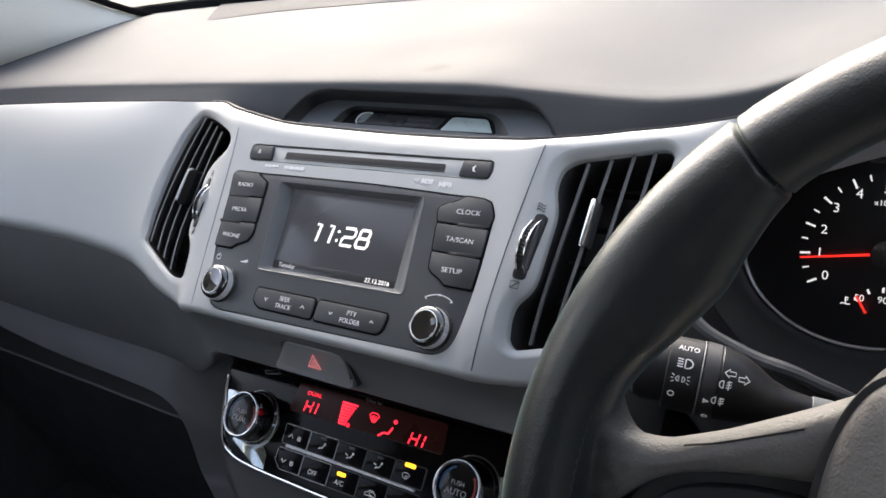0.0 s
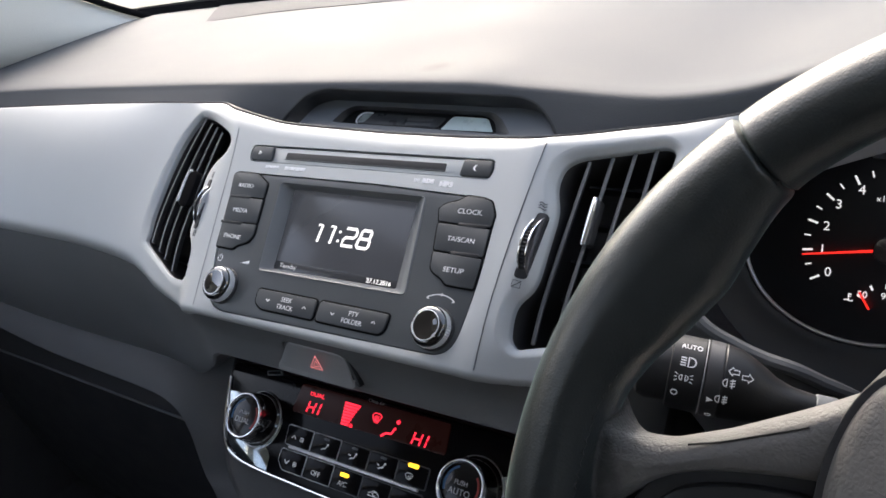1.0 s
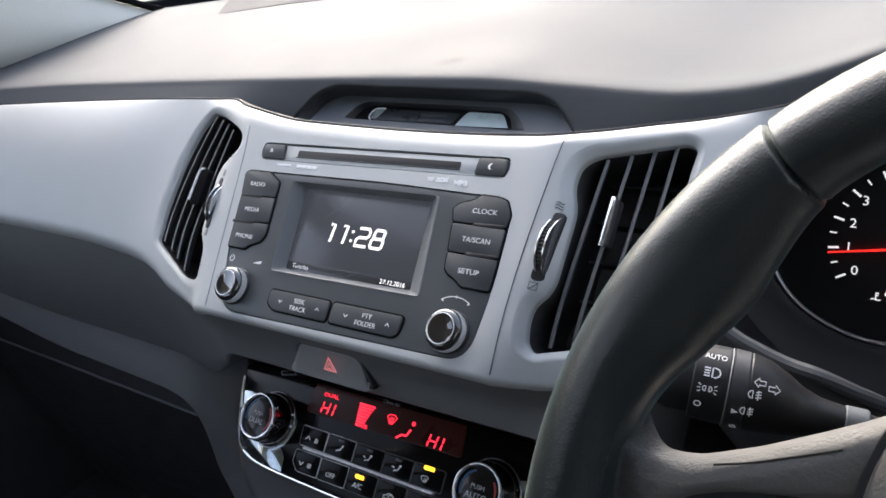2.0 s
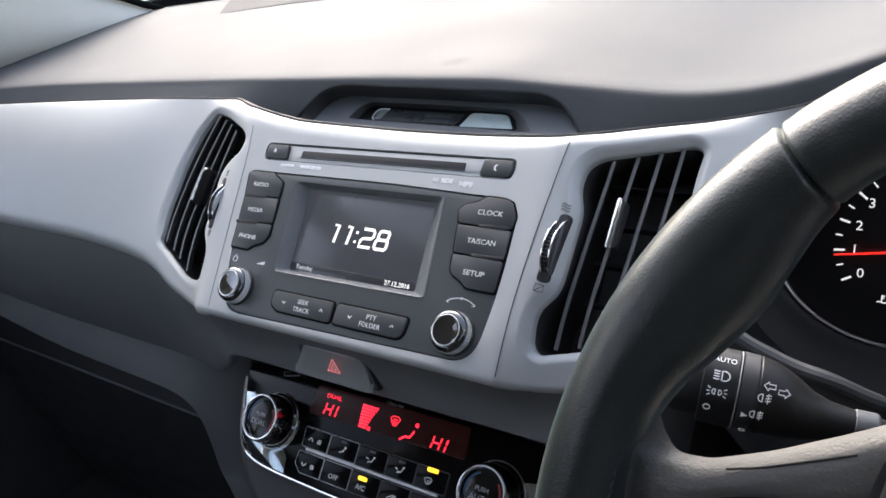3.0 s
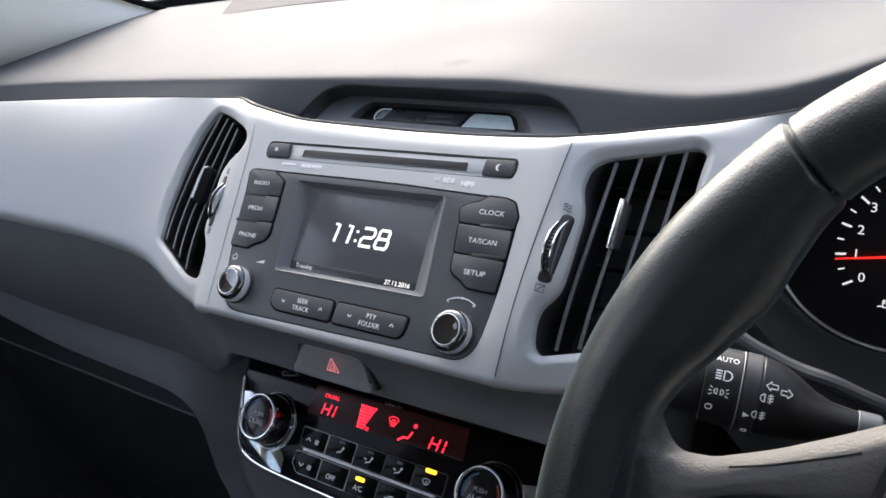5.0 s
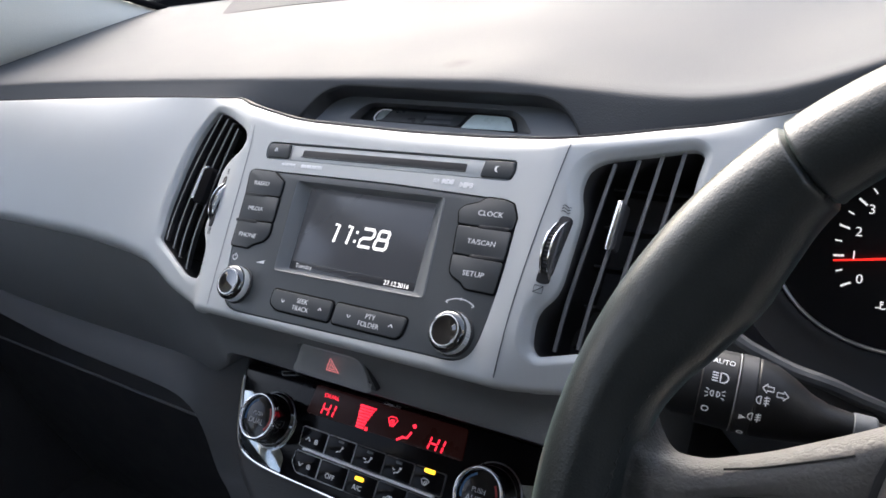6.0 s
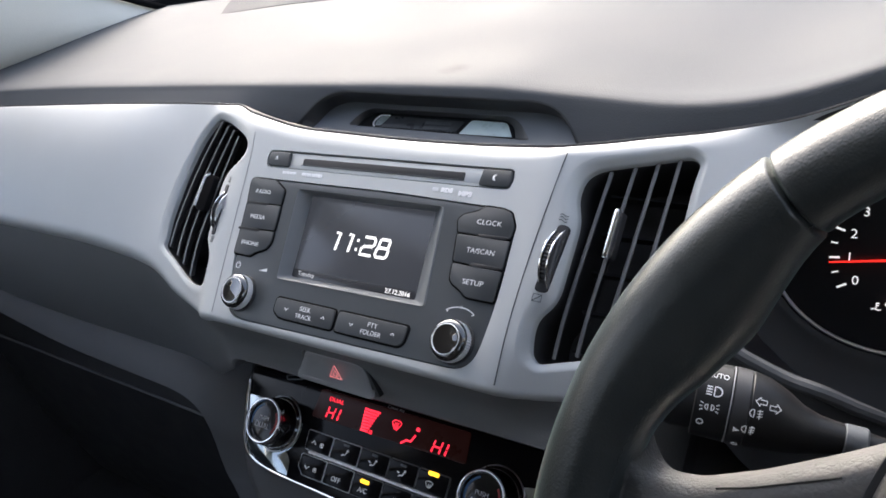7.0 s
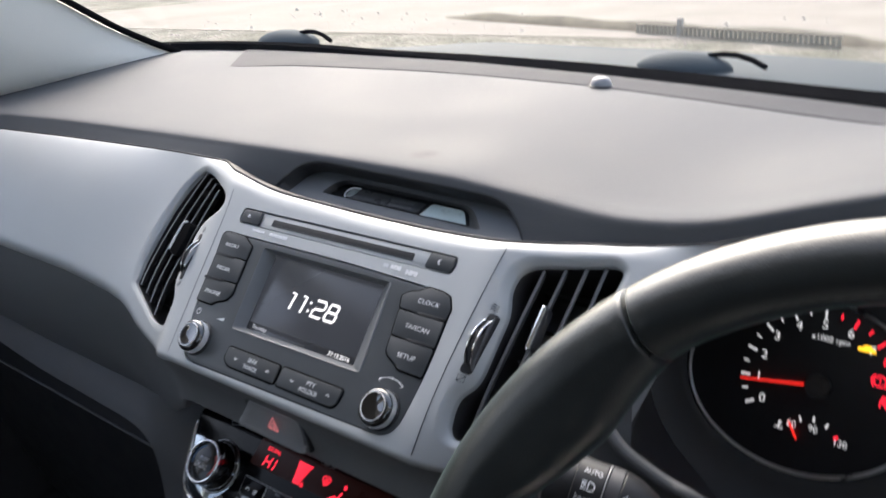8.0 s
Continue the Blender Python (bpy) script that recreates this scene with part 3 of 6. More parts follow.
# Seams between the stack and the vents.
for ends in ([(-0.1140, 0.064), (-0.1105, 0.045), (-0.1065, 0.008), (-0.1025, -0.030), (-0.0990, -0.0595)], [(0.1205, 0.064), (0.1185, 0.045), (0.1150, 0.008), (0.1130, -0.028), (0.1130, -0.0595)]):
    line = [Vector((p.x, p.y, trim_w(p.x, p.y) + 0.0001)) for p in smooth_path([(a, b, 0) for a, b in ends], 4)]
    # The left seam's paler colour holds the highlight along its ridge.
    part("panel_seam", sweep(line, [(-0.0002, -0.001), (0.0002, -0.001), (0.0002, 0.0001), (-0.0002, 0.0001)]), RADIO_GREY if ends[0][0] > 0 else PALE_SLEEVE, dashboard, m=FACE)

# Padded top with its lip towards the cabin.
HOOD_R = [0.001, 0.001, 0.006, 0.008, 0.012, 0.012, 0.012, 0.012, 0.006]
HOOD_EDGE = rounded([(-0.1280, 0.0739), (0.1095, 0.0739), (0.1062, 0.0830), (0.1000, 0.0930), (0.0900, 0.1025), (0.0770, 0.1060), (-0.0780, 0.1092), (-0.0960, 0.1045), (-0.1130, 0.0905)], HOOD_R, 4)
HOOD_IN = rounded([(-0.1160, 0.0700), (0.1140, 0.0700), (0.1095, 0.0830), (0.1030, 0.0930), (0.0930, 0.1030), (0.0790, 0.1075), (-0.0850, 0.1118), (-0.0990, 0.1050), (-0.1045, 0.0880)], HOOD_R, 4)


def pad_z(x, y):
    """The height of the pad's top behind its crease."""
    zc, far = table(x, PAD_CREASE), table(x, SCREEN_BASE) - 0.012
    t = min(1.0, max(0.0, (y - 0.110) / (far - 0.110)))
    ease = t * t * (3 - 2 * t)
    return (zc + 0.0018) * (1 - ease) + 0.070 * ease + 0.003 * math.sin(math.pi * t)


pad = []
for x in span(-0.78, 0.78, 105):
    zt, yc = table(x, LIP_FOOT) - 0.0015, table(x, CREASE_Y)
    zc = table(x, PAD_CREASE) + (0.098 - yc) * 0.27
    far = table(x, SCREEN_BASE) - 0.012
    col = [(0.0836, zt - 0.014), (0.0837, zt - 0.0012), (0.0846, zt)]
    for k in range(1, 6):
        s = k / 5
        col.append((0.0846 + (yc - 0.0025 - 0.0846) * s, zt + (zc - 0.0022 - zt) * s))
    col += [(yc - 0.0014, zc - 0.0008), (yc + 0.0002, zc + 0.0001), (yc + 0.0040, zc + 0.0009), (0.110, table(x, PAD_CREASE) + 0.0018)]
    for k in range(1, 13):
        t = k / 12
        y = 0.110 + (far - 0.110) * t
        col.append((y, pad_z(x, y)))
    pad.append([(x, y, 1 + z) for y, z in col])
hood_knife = prism(HOOD_EDGE, -0.09, 0.05)
bmesh.ops.transform(hood_knife, matrix=FACE, verts=hood_knife.verts)
pad_mesh = cut(slab(pad, (0, 0.002, -0.006)), [hood_knife])
finish("padded_top", pad_mesh, DASH_TOP, dashboard, "dark grey grained padded top", 40)

seal = []
for x in span(-0.78, 0.5, 120):
    y, z = table(x, TRIM_Y), 1 + table(x, TRIM_TOP)
    seal.append([(x, y + 0.0007, z - 0.0030), (x, y + 0.0007, z + 0.0003), (x, y + 0.0014, z + 0.0010), (x, y + 0.0024, z + 0.0008), (x, 0.0855, 1 + table(x, LIP_FOOT) - 0.0026)])
finish("gap_seal", slab(seal, (0, 0.001, -0.003)), BLACK_MATTE, dashboard, "thin dark gap between trim and pad")

# Defroster recess along the windscreen.
grille = []
for x in span(-0.59, 0.68, 48):
    far = table(x, SCREEN_BASE) - 0.012
    near = table(x, [(-0.59, 0.347), (-0.491, 0.362), (-0.335, 0.386), (-0.191, 0.398), (-0.035, 0.388), (0.076, 0.368), (0.178, 0.344), (0.255, 0.318), (0.45, 0.262), (0.68, 0.19)])
    ys = [near, near + 0.002, near + 0.006, (near + far) / 2, far - 0.02, far - 0.001]
    cut_end = 0.100 * max(0.0, 1 - (x + 0.59) / 0.18)
    grille.append([(x + cut_end * (far - y) / (far - near), y, 1 + pad_z(x, y) + h) for y, h in zip(ys, (-0.001, 0.0008, 0.0010, 0.0016, 0.0022, 0.0020))])
finish("defroster_strip", slab(grille, (0, 0, -0.008)), STRIP_GREY, dashboard, "dark defroster outlet strip")

# Dark panel under the trim: the chin below the radio and, beyond it, the passenger's lower panel down to a ledge.
CHIN_Y = [(-0.80, 0.055), (-0.30, 0.055), (-0.217, 0.024), (-0.15, -0.006), (-0.095, -0.0310), (0.16, -0.0310), (0.21, 0.02)]
CHIN_Z = [(-0.80, -0.185), (-0.30, -0.185), (-0.217, -0.160), (-0.15, -0.120), (-0.095, -0.0845), (0.16, -0.0845), (0.21, -0.12)]
lean = Matrix(((1, 0, 0, -0.0036), (0, 0.804, -0.595, -0.0736), (0, 0.595, 0.804, -0.0245), (0, 0, 0, 1)))
HAZ = rounded([(-0.0335, -0.0086), (0.0303, -0.0086), (0.0215, 0.0108), (-0.0262, 0.0108)], [0.001, 0.001, 0.006, 0.006], 5)
lower = []
for u in span(-0.78, 0.205, 68):
    v, w = trim_section(u)[-1]
    p = FACE @ Vector((u, v - 0.0035, w - 0.0035))
    y0, z0 = p.y, p.z - 1
    yb, zb = table(u, CHIN_Y), table(u, CHIN_Z)
    chin = min(1, max(0, (u + 0.25) / 0.14))
    col = [(y0 + 0.006, z0 + 0.006), (y0 + 0.0005, z0)]
    for k in range(1, 9):
        s = k / 8
        col.append((y0 + (yb - y0) * s ** (2.2 - 1.2 * chin) + 0.004 * chin * math.sin(math.pi * s), z0 + (zb - z0) * s))
    col += [(yb + 0.002, zb - 0.0025), (yb + 0.012, zb - 0.004), (yb + 0.05, zb - 0.004)]
    lower.append([(u, y, 1 + z) for y, z in col])
hole = prism(inset(HAZ, -0.0009), -0.0004, 0.03)
bmesh.ops.transform(hole, matrix=FACE @ lean, verts=hole.verts)
finish("lower_panel", cut(slab(lower, (0, 0.003, 0.0015)), [hole]), SOFT_DARK, dashboard, "dark grey lower dash panel")

LEDGE = [(-0.80, 0.033, -0.155), (-0.593, 0.03, -0.183), (-0.487, 0.03, -0.197), (-0.39, 0.03, -0.202), (-0.31, 0.03, -0.206), (-0.28, 0.03, -0.216),
         (-0.268, 0.03, -0.238), (-0.262, 0.028, -0.283), (-0.25, 0.025, -0.304), (-0.235, 0.02, -0.36), (-0.23, 0.0, -0.5)]


ledge = [[], [], [], [], [], []]
for x, y, z in smooth_path(LEDGE, 5):
    k = max(0.0, min(1.0, (-z - 0.205) / 0.05))  # from a level ledge to the console's side
    for row, (a, b, c) in zip(ledge, [(0.10 * k, 0.055, 0.045 * (1 - k)), (0.035 * k, 0.012, 0.021 * (1 - k)), (0.006 * k, 0.002, 0.005 * (1 - k)), (0, 0, 0), (-0.003 * k, 0.003, -0.004 * (1 - k)), (-0.004 * k, 0.06, -0.012)]):
        row.append((x + a, y + b, 1 + z + c))
finish("lower_ledge", slab(ledge, (0, 0.004, -0.004)), LEDGE_DARK, dashboard, "dark grey ledge running down to the console")
glove = [[(x, y, 1 + z) for y, z in [(0.085, -0.225), (0.068, -0.255), (0.064, -0.262), (0.09, -0.40), (0.14, -0.55)]] for x in span(-0.78, -0.26, 12)]
finish("glove_box_lid", slab(glove, (0, 0.02, 0)), BLACK_MATTE, dashboard, "black glove box lid in deep shade")
lip = sweep([(x, 0.0635, 1 - 0.258 - 0.02 * (x + 0.7)) for x in span(-0.78, -0.30, 14)], round_section(0.0015, 6))
part("glove_box_edge", lip, SOFT_DARK, dashboard)

# Console face round the climate controls.
CONSOLE = rounded([(-0.150, -0.075), (-0.146, -0.105), (-0.136, -0.138), (-0.118, -0.165), (-0.09, -0.185), (0.0, -0.20), (0.09, -0.185), (0.118, -0.165),
                   (0.136, -0.138), (0.146, -0.105), (0.150, -0.075)], 0.01, 3)
steps = [(0.0, -0.16), (0.0, -0.100), (0.004, -0.0925), (0.012, -0.088)]
part("console_face", loft([[(x, y, h) for x, y in inset(CONSOLE, d)] for d, h in steps], cap1=True), CONSOLE_DARK, dashboard, "black-grey console face", FACE)


# ---- the cabin's shell and the world outside ----
def structure(name, grid, back, mat, label, sharp=35):
    ob = finish(name, slab(grid, back), mat, None, label, sharp)
    return tagged(ob, label, name.split("_")[0], kind="structure")


def base_y(x):
    return table(x, SCREEN_BASE)


screen_grid = []
for s in span(0, 1, 10):
    screen_grid.append([(x * (1 - 0.16 * s), base_y(x) - 0.80 * s, 1.06 + 0.50 * s - 0.03 * s * (x / 0.72) ** 2 - 0.02 * math.sin(math.pi * s) * -1) for x in span(-0.73, 0.73, 25)])
verts = [p for r in screen_grid for p in r]
faces = [(i * 25 + j, i * 25 + j + 1, (i + 1) * 25 + j + 1, (i + 1) * 25 + j) for i in range(9) for j in range(24)]
glass = mesh_ob("windscreen", verts, faces, GLASS)
glass.visible_shadow = False
tagged(glass, "clear laminated windscreen glass", "windscreen", kind="structure")
edge = [[(x, base_y(x) - 0.018, 1.062), (x, base_y(x) - 0.012, 1.0730 + 0.006 * min(1, (x / 0.5) ** 2)), (x, base_y(x) + 0.004, 1.0745 + 0.005 * min(1, max(0, (x + 0.35) / 0.3)) + 0.006 * min(1, (x / 0.5) ** 2)), (x, base_y(x) + 0.010, 1.060)] for x in span(-0.76, 0.76, 40)]
structure("windscreen_seal", edge, (0, 0, -0.012), RUBBER, "black rubber seal along the windscreen")
roof = [[(x, y, 1.555 - 0.05 * (x / 0.7) ** 4) for x in span(-0.66, 0.66, 12)] for y in span(-0.26, -2.3, 8)]
structure("ceiling", roof, (0, 0, 0.03), HEADLINER, "pale cloth headliner")
floor = [[(x, y, 0.45) for x in span(-0.80, 0.80, 4)] for y in span(0.7, -2.3, 4)]
structure("floor", floor, (0, 0, -0.03), DARK_CLOTH, "dark carpeted car floor")
bulkhead = [[(x, 0.42, z) for x in span(-0.80, 0.80, 4)] for z in (0.45, 0.8, 1.04)]
structure("wall_front", bulkhead, (0, 0.02, 0), DARK_CLOTH, "dark front bulkhead")
rear = [[(x, -2.3, z) for x in span(-0.80, 0.80, 4)] for z in (0.45, 0.8, 1.12)]
structure("wall_rear", rear, (0, -0.02, 0), DARK_CLOTH, "dark rear wall below the tailgate window")
# Unseen panel added behind the driver to keep rear light off the stack.
light_block = [[(x, -0.80 - 0.12 * (z - 0.45), z) for x in span(-0.12, 0.72, 8)] for z in (0.45, 0.8, 1.1, 1.40)]
structure("wall_behind", light_block, (0, -0.10, 0), DARK_CLOTH, "plain dark wall behind the driver's place")
for side, tag in ((-1, "left"), (1, "right")):
    door = [[(side * 0.78, y, 0.45), (side * 0.76, y, 0.8), (side * 0.735, y, 1.015), (side * 0.75, y, 1.03)] for y in span(0.40, -2.3, 8)]
    structure("wall_" + tag, door, (side * 0.03, 0, 0), DARK_CLOTH, "dark door panels below the side windows")
    post = [[(side * x, y, z) for x, z in ((0.75, 1.02), (0.71, 1.3), (0.655, 1.53))] for y in (-0.62, -0.74)]
    structure("pillar_" + tag, post, (side * 0.03, 0, 0), PILLAR, "pale grey door pillar")
    rail = [[(side * 0.66, y, 1.49), (side * 0.64, y, 1.54)] for y in span(-0.2, -2.3, 6)]
    structure("rail_" + tag, rail, (side * 0.03, 0, 0), PILLAR, "pale grey roof rail")

# Windscreen pillar trims.
for side, tag in ((-1, "left"), (1, "right")):
    grid = []
    for s in [0, 0.02, 0.045, 0.08, 0.12, 0.17, 0.23, 0.3, 0.4, 0.5, 0.6, 0.7, 0.85, 1.0]:
        x, y, z = 0.735 - 0.115 * s, 0.393 - 0.78 * s, 1.068 + 0.48 * s
        wide = 0.24 * min(1.0, s / 0.08) - 0.12 * min(1.0, max(0.0, (s - 0.25) / 0.4))
        back = Vector((0.752 - 0.06 * s, y - wide, 1.030 + 0.50 * max(0.0, s - 0.14) * (0.48 / 0.43)))
        front = Vector((x - 0.030 * (1 - s) - 0.010 * max(0.0, 1 - s / 0.12) ** 2, y + 0.020 * max(0.0, 1 - s / 0.12) ** 2, z))
        grid.append([(side * p.x, p.y, p.z) for p in [front.lerp(back, t) - Vector((0.03 * math.sin(math.pi * t), 0, 0)) for t in span(0, 1, 8)]])
    structure("pillar_trim_" + tag, grid, (side * 0.02, 0.01, 0), PILLAR, "pale grey moulded windscreen pillar trim")

# Black seals between the pillar trims and the glass.
for side, tag in ((-1, "left"), (1, "right")):
    line = [(side * (0.731 - 0.115 * s - 0.030 * (1 - s) - 0.010 * max(0.0, 1 - s / 0.12) ** 2), 0.400 - 0.78 * s + 0.020 * max(0.0, 1 - s / 0.12) ** 2, 1.069 + 0.48 * s) for s in span(0.0, 0.14, 12) + span(0.16, 1.0, 12)]
    ob = part("pillar_seal_" + tag, sweep(line, round_section(0.0045, 8)), RUBBER, None)
    tagged(ob, "black rubber seal along the windscreen pillar", "seal", kind="structure")

# Bonnet with wiper mounts.
bonnet = thing("bonnet", Matrix.Identity(4), "grey-blue painted car bonnet ahead of the windscreen", "car bonnet")
rows = []
for y, z in ((0.50, 1.035), (0.56, 1.045), (0.64, 1.05), (0.9, 1.03), (1.2, 0.985), (1.5, 0.91), (1.75, 0.78)):
    rows.append([(x, y - 0.1 * (abs(x) / 0.72) ** 2, z - 0.028 * x - 0.030 * (x / 0.75) ** 2 + 0.006 * math.exp(-((abs(x) - 0.45) / 0.1) ** 2)) for x in span(-0.82, 0.82, 31)])
finish("bonnet_panel", slab(rows, (0, 0, -0.02)), BONNET, bonnet)

radii = [0, 3, 6, 9, 13, 20, 40, 120, 600, 3000]
verts, faces = [(0, 0, 0)], []
for r in radii[1:]:
    for k in range(48):
        a = 2 * math.pi * k / 48
        verts.append((r * math.cos(a), r * math.sin(a), 0.0))
for k in range(48):
    faces.append((0, 1 + k, 1 + (k + 1) % 48))
for i in range(len(radii) - 2):
    for k in range(48):
        a, b = 1 + i * 48 + k, 1 + i * 48 + (k + 1) % 48
        faces.append((a, a + 48, b + 48, b))
tagged(mesh_ob("ground", verts, faces, GROUND), "gravelly dirt ground with thin grass", "ground", kind="structure")


# ---- the steering wheel ----
WHEEL_TILT = radians(24)
WHEEL = Matrix(((1, 0, 0, 0.3668), (0, math.sin(WHEEL_TILT), -math.cos(WHEEL_TILT), -0.1450), (0, math.cos(WHEEL_TILT), math.sin(WHEEL_TILT), 0.9868), (0, 0, 0, 1))) @ Matrix.Scale(0.88, 4)
wheel = thing("steering_wheel", WHEEL, "black leather steering wheel with grained grey-black spokes", "steering wheel")
RIM_R, RIM_T = 0.1735, 0.0172


GRIP = [(85, 0.55), (120, 0.55), (127, 0.58), (132, 0.74), (138, 1.04), (144, 1.27), (150, 1.22), (157, 0.98), (163, 0.84), (172, 0.90), (200, 1.0), (270, 1.0)]


def rim_in(deg):
    """How far the rim swells towards the hub at an angle: slim at the top, full at the thumb grips."""
    d = deg % 360
    return table(d if 90 <= d <= 270 else (180 - d) % 360, GRIP)


SEAMS = (50.2, 129.8, 231.5, 308.5)
angles = sorted(set([1.5 * k for k in range(240)] + [s + 0.12 * k for s in SEAMS for k in range(-14, 15)]))


def rim_ring(deg, grow=0.0):
    """The rim's section at an angle, with a deep groove and a puckered edge at each join."""
    a = radians(deg)
    near = min((deg % 360 - s for s in SEAMS), key=abs)
    thick = RIM_T * (1 - 0.13 * math.exp(-(near / 0.24) ** 2) + 0.005 * math.exp(-((near - 0.9) / 0.5) ** 2) - 0.012 * math.exp(-((near + 0.9) / 0.8) ** 2))
    thick *= 1 + 0.06 * math.exp(-((deg % 360 - 135) / 20) ** 2) + 0.06 * math.exp(-((deg % 360 - 45) / 20) ** 2)
    thick += grow
    out = Vector((math.cos(a), math.sin(a), 0))
    return [out * (RIM_R + thick * math.cos(b) * (rim_in(deg) if math.cos(b) < 0 else 1)) + Vector((0, 0, thick * 1.08 * math.sin(b))) for b in [2 * math.pi * k / 24 for k in range(24)]]


rings = [rim_ring(deg) for deg in angles]
rim = loft(rings + [rings[0]])
bmesh.ops.remove_doubles(rim, verts=rim.verts, dist=1e-6)
part("rim", rim, LEATHER, wheel, "worn black leather rim", sharp=80)


# ---- radio ----
radio = thing("car_radio", FACE, "anthracite car radio with small screen set in silver trim", "car radio")
SCREEN_OUT = rounded([(-0.0530, -0.0298), (0.0608, -0.0288), (0.0556, 0.0280), (-0.0584, 0.0283)], 0.0025, 3)
SCREEN_IN = rounded([(-0.0474, -0.0257), (0.0480, -0.0250), (0.0456, 0.0263), (-0.0506, 0.0266)], 0.0012, 3)
fas = [[(x, y, h) for x, y in inset(RADIO_EDGE, d)] for d, h in ((0.0004, -0.006), (0.0004, -0.0014), (0.0010, -0.0006), (0.0020, -0.0003))]
edge_bm = loft(fas, cap1=True)
fas_me = bpy.data.meshes.new("fascia")
bmesh.ops.holes_fill(edge_bm, edges=[e for e in edge_bm.edges if e.is_boundary])
bmesh.ops.recalc_face_normals(edge_bm, faces=edge_bm.faces)
edge_bm.to_mesh(fas_me)
edge_bm.free()
finish("fascia", cut(fas_me, [prism(SCREEN_OUT, -0.02, 0.02)]), RADIO_GREY, radio, "anthracite plastic fascia")
part("screen_bezel", frame_ring(SCREEN_OUT, SCREEN_IN, [(0, -0.004), (0, -0.0004), (0.06, 0.0001), (0.16, -0.0002), (0.97, -0.0066), (1, -0.0075)]), BEZEL_GREY, radio, "sloping grey screen bezel")
screen = part("screen", plate(inset(SCREEN_IN, -0.0005), -0.0095, -0.0068, 0.0002), SCREEN, radio, "dark screen showing a white clock")


def segment_digit(ch, x, y, w, h):
    """Strokes of a rounded block digit."""
    if ch == "1":
        return [[(x + w * 0.25, y + h), (x + w * 0.62, y + h), (x + w * 0.62, y)]]
    if ch == "2":
        return [[(x, y + h), (x + w * 0.85, y + h), (x + w, y + h * 0.85), (x + w, y + h * 0.62), (x + w * 0.85, y + h * 0.5), (x + w * 0.15, y + h * 0.47), (x, y + h * 0.33), (x, y), (x + w, y)]]
    return [[(x + w * 0.12, y), (x + w * 0.88, y), (x + w, y + h * 0.1), (x + w, y + h * 0.42), (x + w * 0.88, y + h * 0.52), (x + w * 0.92, y + h * 0.62), (x + w * 0.92, y + h * 0.9), (x + w * 0.82, y + h), (x + w * 0.18, y + h), (x + w * 0.08, y + h * 0.9), (x + w * 0.08, y + h * 0.62), (x + w * 0.12, y + h * 0.52), (x, y + h * 0.42), (x, y + h * 0.1), (x + w * 0.12, y)],
            [(x + w * 0.12, y + h * 0.52), (x + w * 0.88, y + h * 0.52)]]


for ch, x in (("1", -0.0245), ("1", -0.0143), ("2", 0.0004), ("8", 0.0118)):
    strokes("clock_digit", [[(px + 0.10 * py, py) for px, py in line] for line in segment_digit(ch, x, -0.0050, 0.0086, 0.0108)], 0.0018, at(0, 0, -0.0068), LCD_WHITE, screen)
for y in (-0.0026, 0.0030):
    part("clock_colon", plate(rect(-0.0045, -0.0028, y - 0.0008, y + 0.0008), 0, 0.0002, 0.00005), LCD_WHITE, screen, m=at(0, 0, -0.0068))
words("weekday", "Tuesday", 0.0026, at(-0.0362, -0.0230, -0.0067), LCD_DIM, screen, wide=1.1)
words("date", "27.12.2016", 0.0026, at(0.0352, -0.0232, -0.0067), LCD_WHITE, screen, wide=1.08)
part("status_strip", plate(rect(-0.048, 0.048, -0.0258, -0.0205), 0, 0.0001, 0.00003), LCD_STRIP, screen, m=at(0, 0, -0.0068))

# Side buttons: three on either side, the outer corners cut away.
SIDE_BUTTONS = [("RADIO", [(-0.0992, 0.0163), (-0.0682, 0.0163), (-0.0690, 0.0262), (-0.0740, 0.0288), (-0.0795, 0.0320), (-0.0985, 0.0322), (-0.1018, 0.0305)], -0.0872, 0.0234, 0.0138),
        ("MEDIA", [(-0.0973, -0.0014), (-0.0668, -0.0007), (-0.0680, 0.0153), (-0.0991, 0.0153)], -0.0850, 0.0064, 0.0140),
        ("PHONE", [(-0.0960, -0.0190), (-0.0808, -0.0192), (-0.0772, -0.0163), (-0.0690, -0.0132), (-0.0662, -0.0085), (-0.0667, -0.0017), (-0.0972, -0.0024)], -0.0842, -0.0114, 0.0145),
        ("CLOCK", [(0.0688, 0.0147), (0.1018, 0.0143), (0.1024, 0.0212), (0.0985, 0.0285), (0.0930, 0.0300), (0.0821, 0.0304), (0.0780, 0.0272), (0.0700, 0.0248), (0.0668, 0.0218)], 0.0869, 0.0215, 0.0142),
        ("TA/SCAN", [(0.0708, -0.0015), (0.1020, -0.0022), (0.1019, 0.0133), (0.0688, 0.0137)], 0.0863, 0.0056, 0.0182),
        ("SETUP", [(0.0843, -0.0193), (0.1016, -0.0195), (0.1020, -0.0032), (0.0708, -0.0025), (0.0720, -0.0115), (0.0745, -0.0138), (0.0805, -0.0163)], 0.0868, -0.0114, 0.0145)]
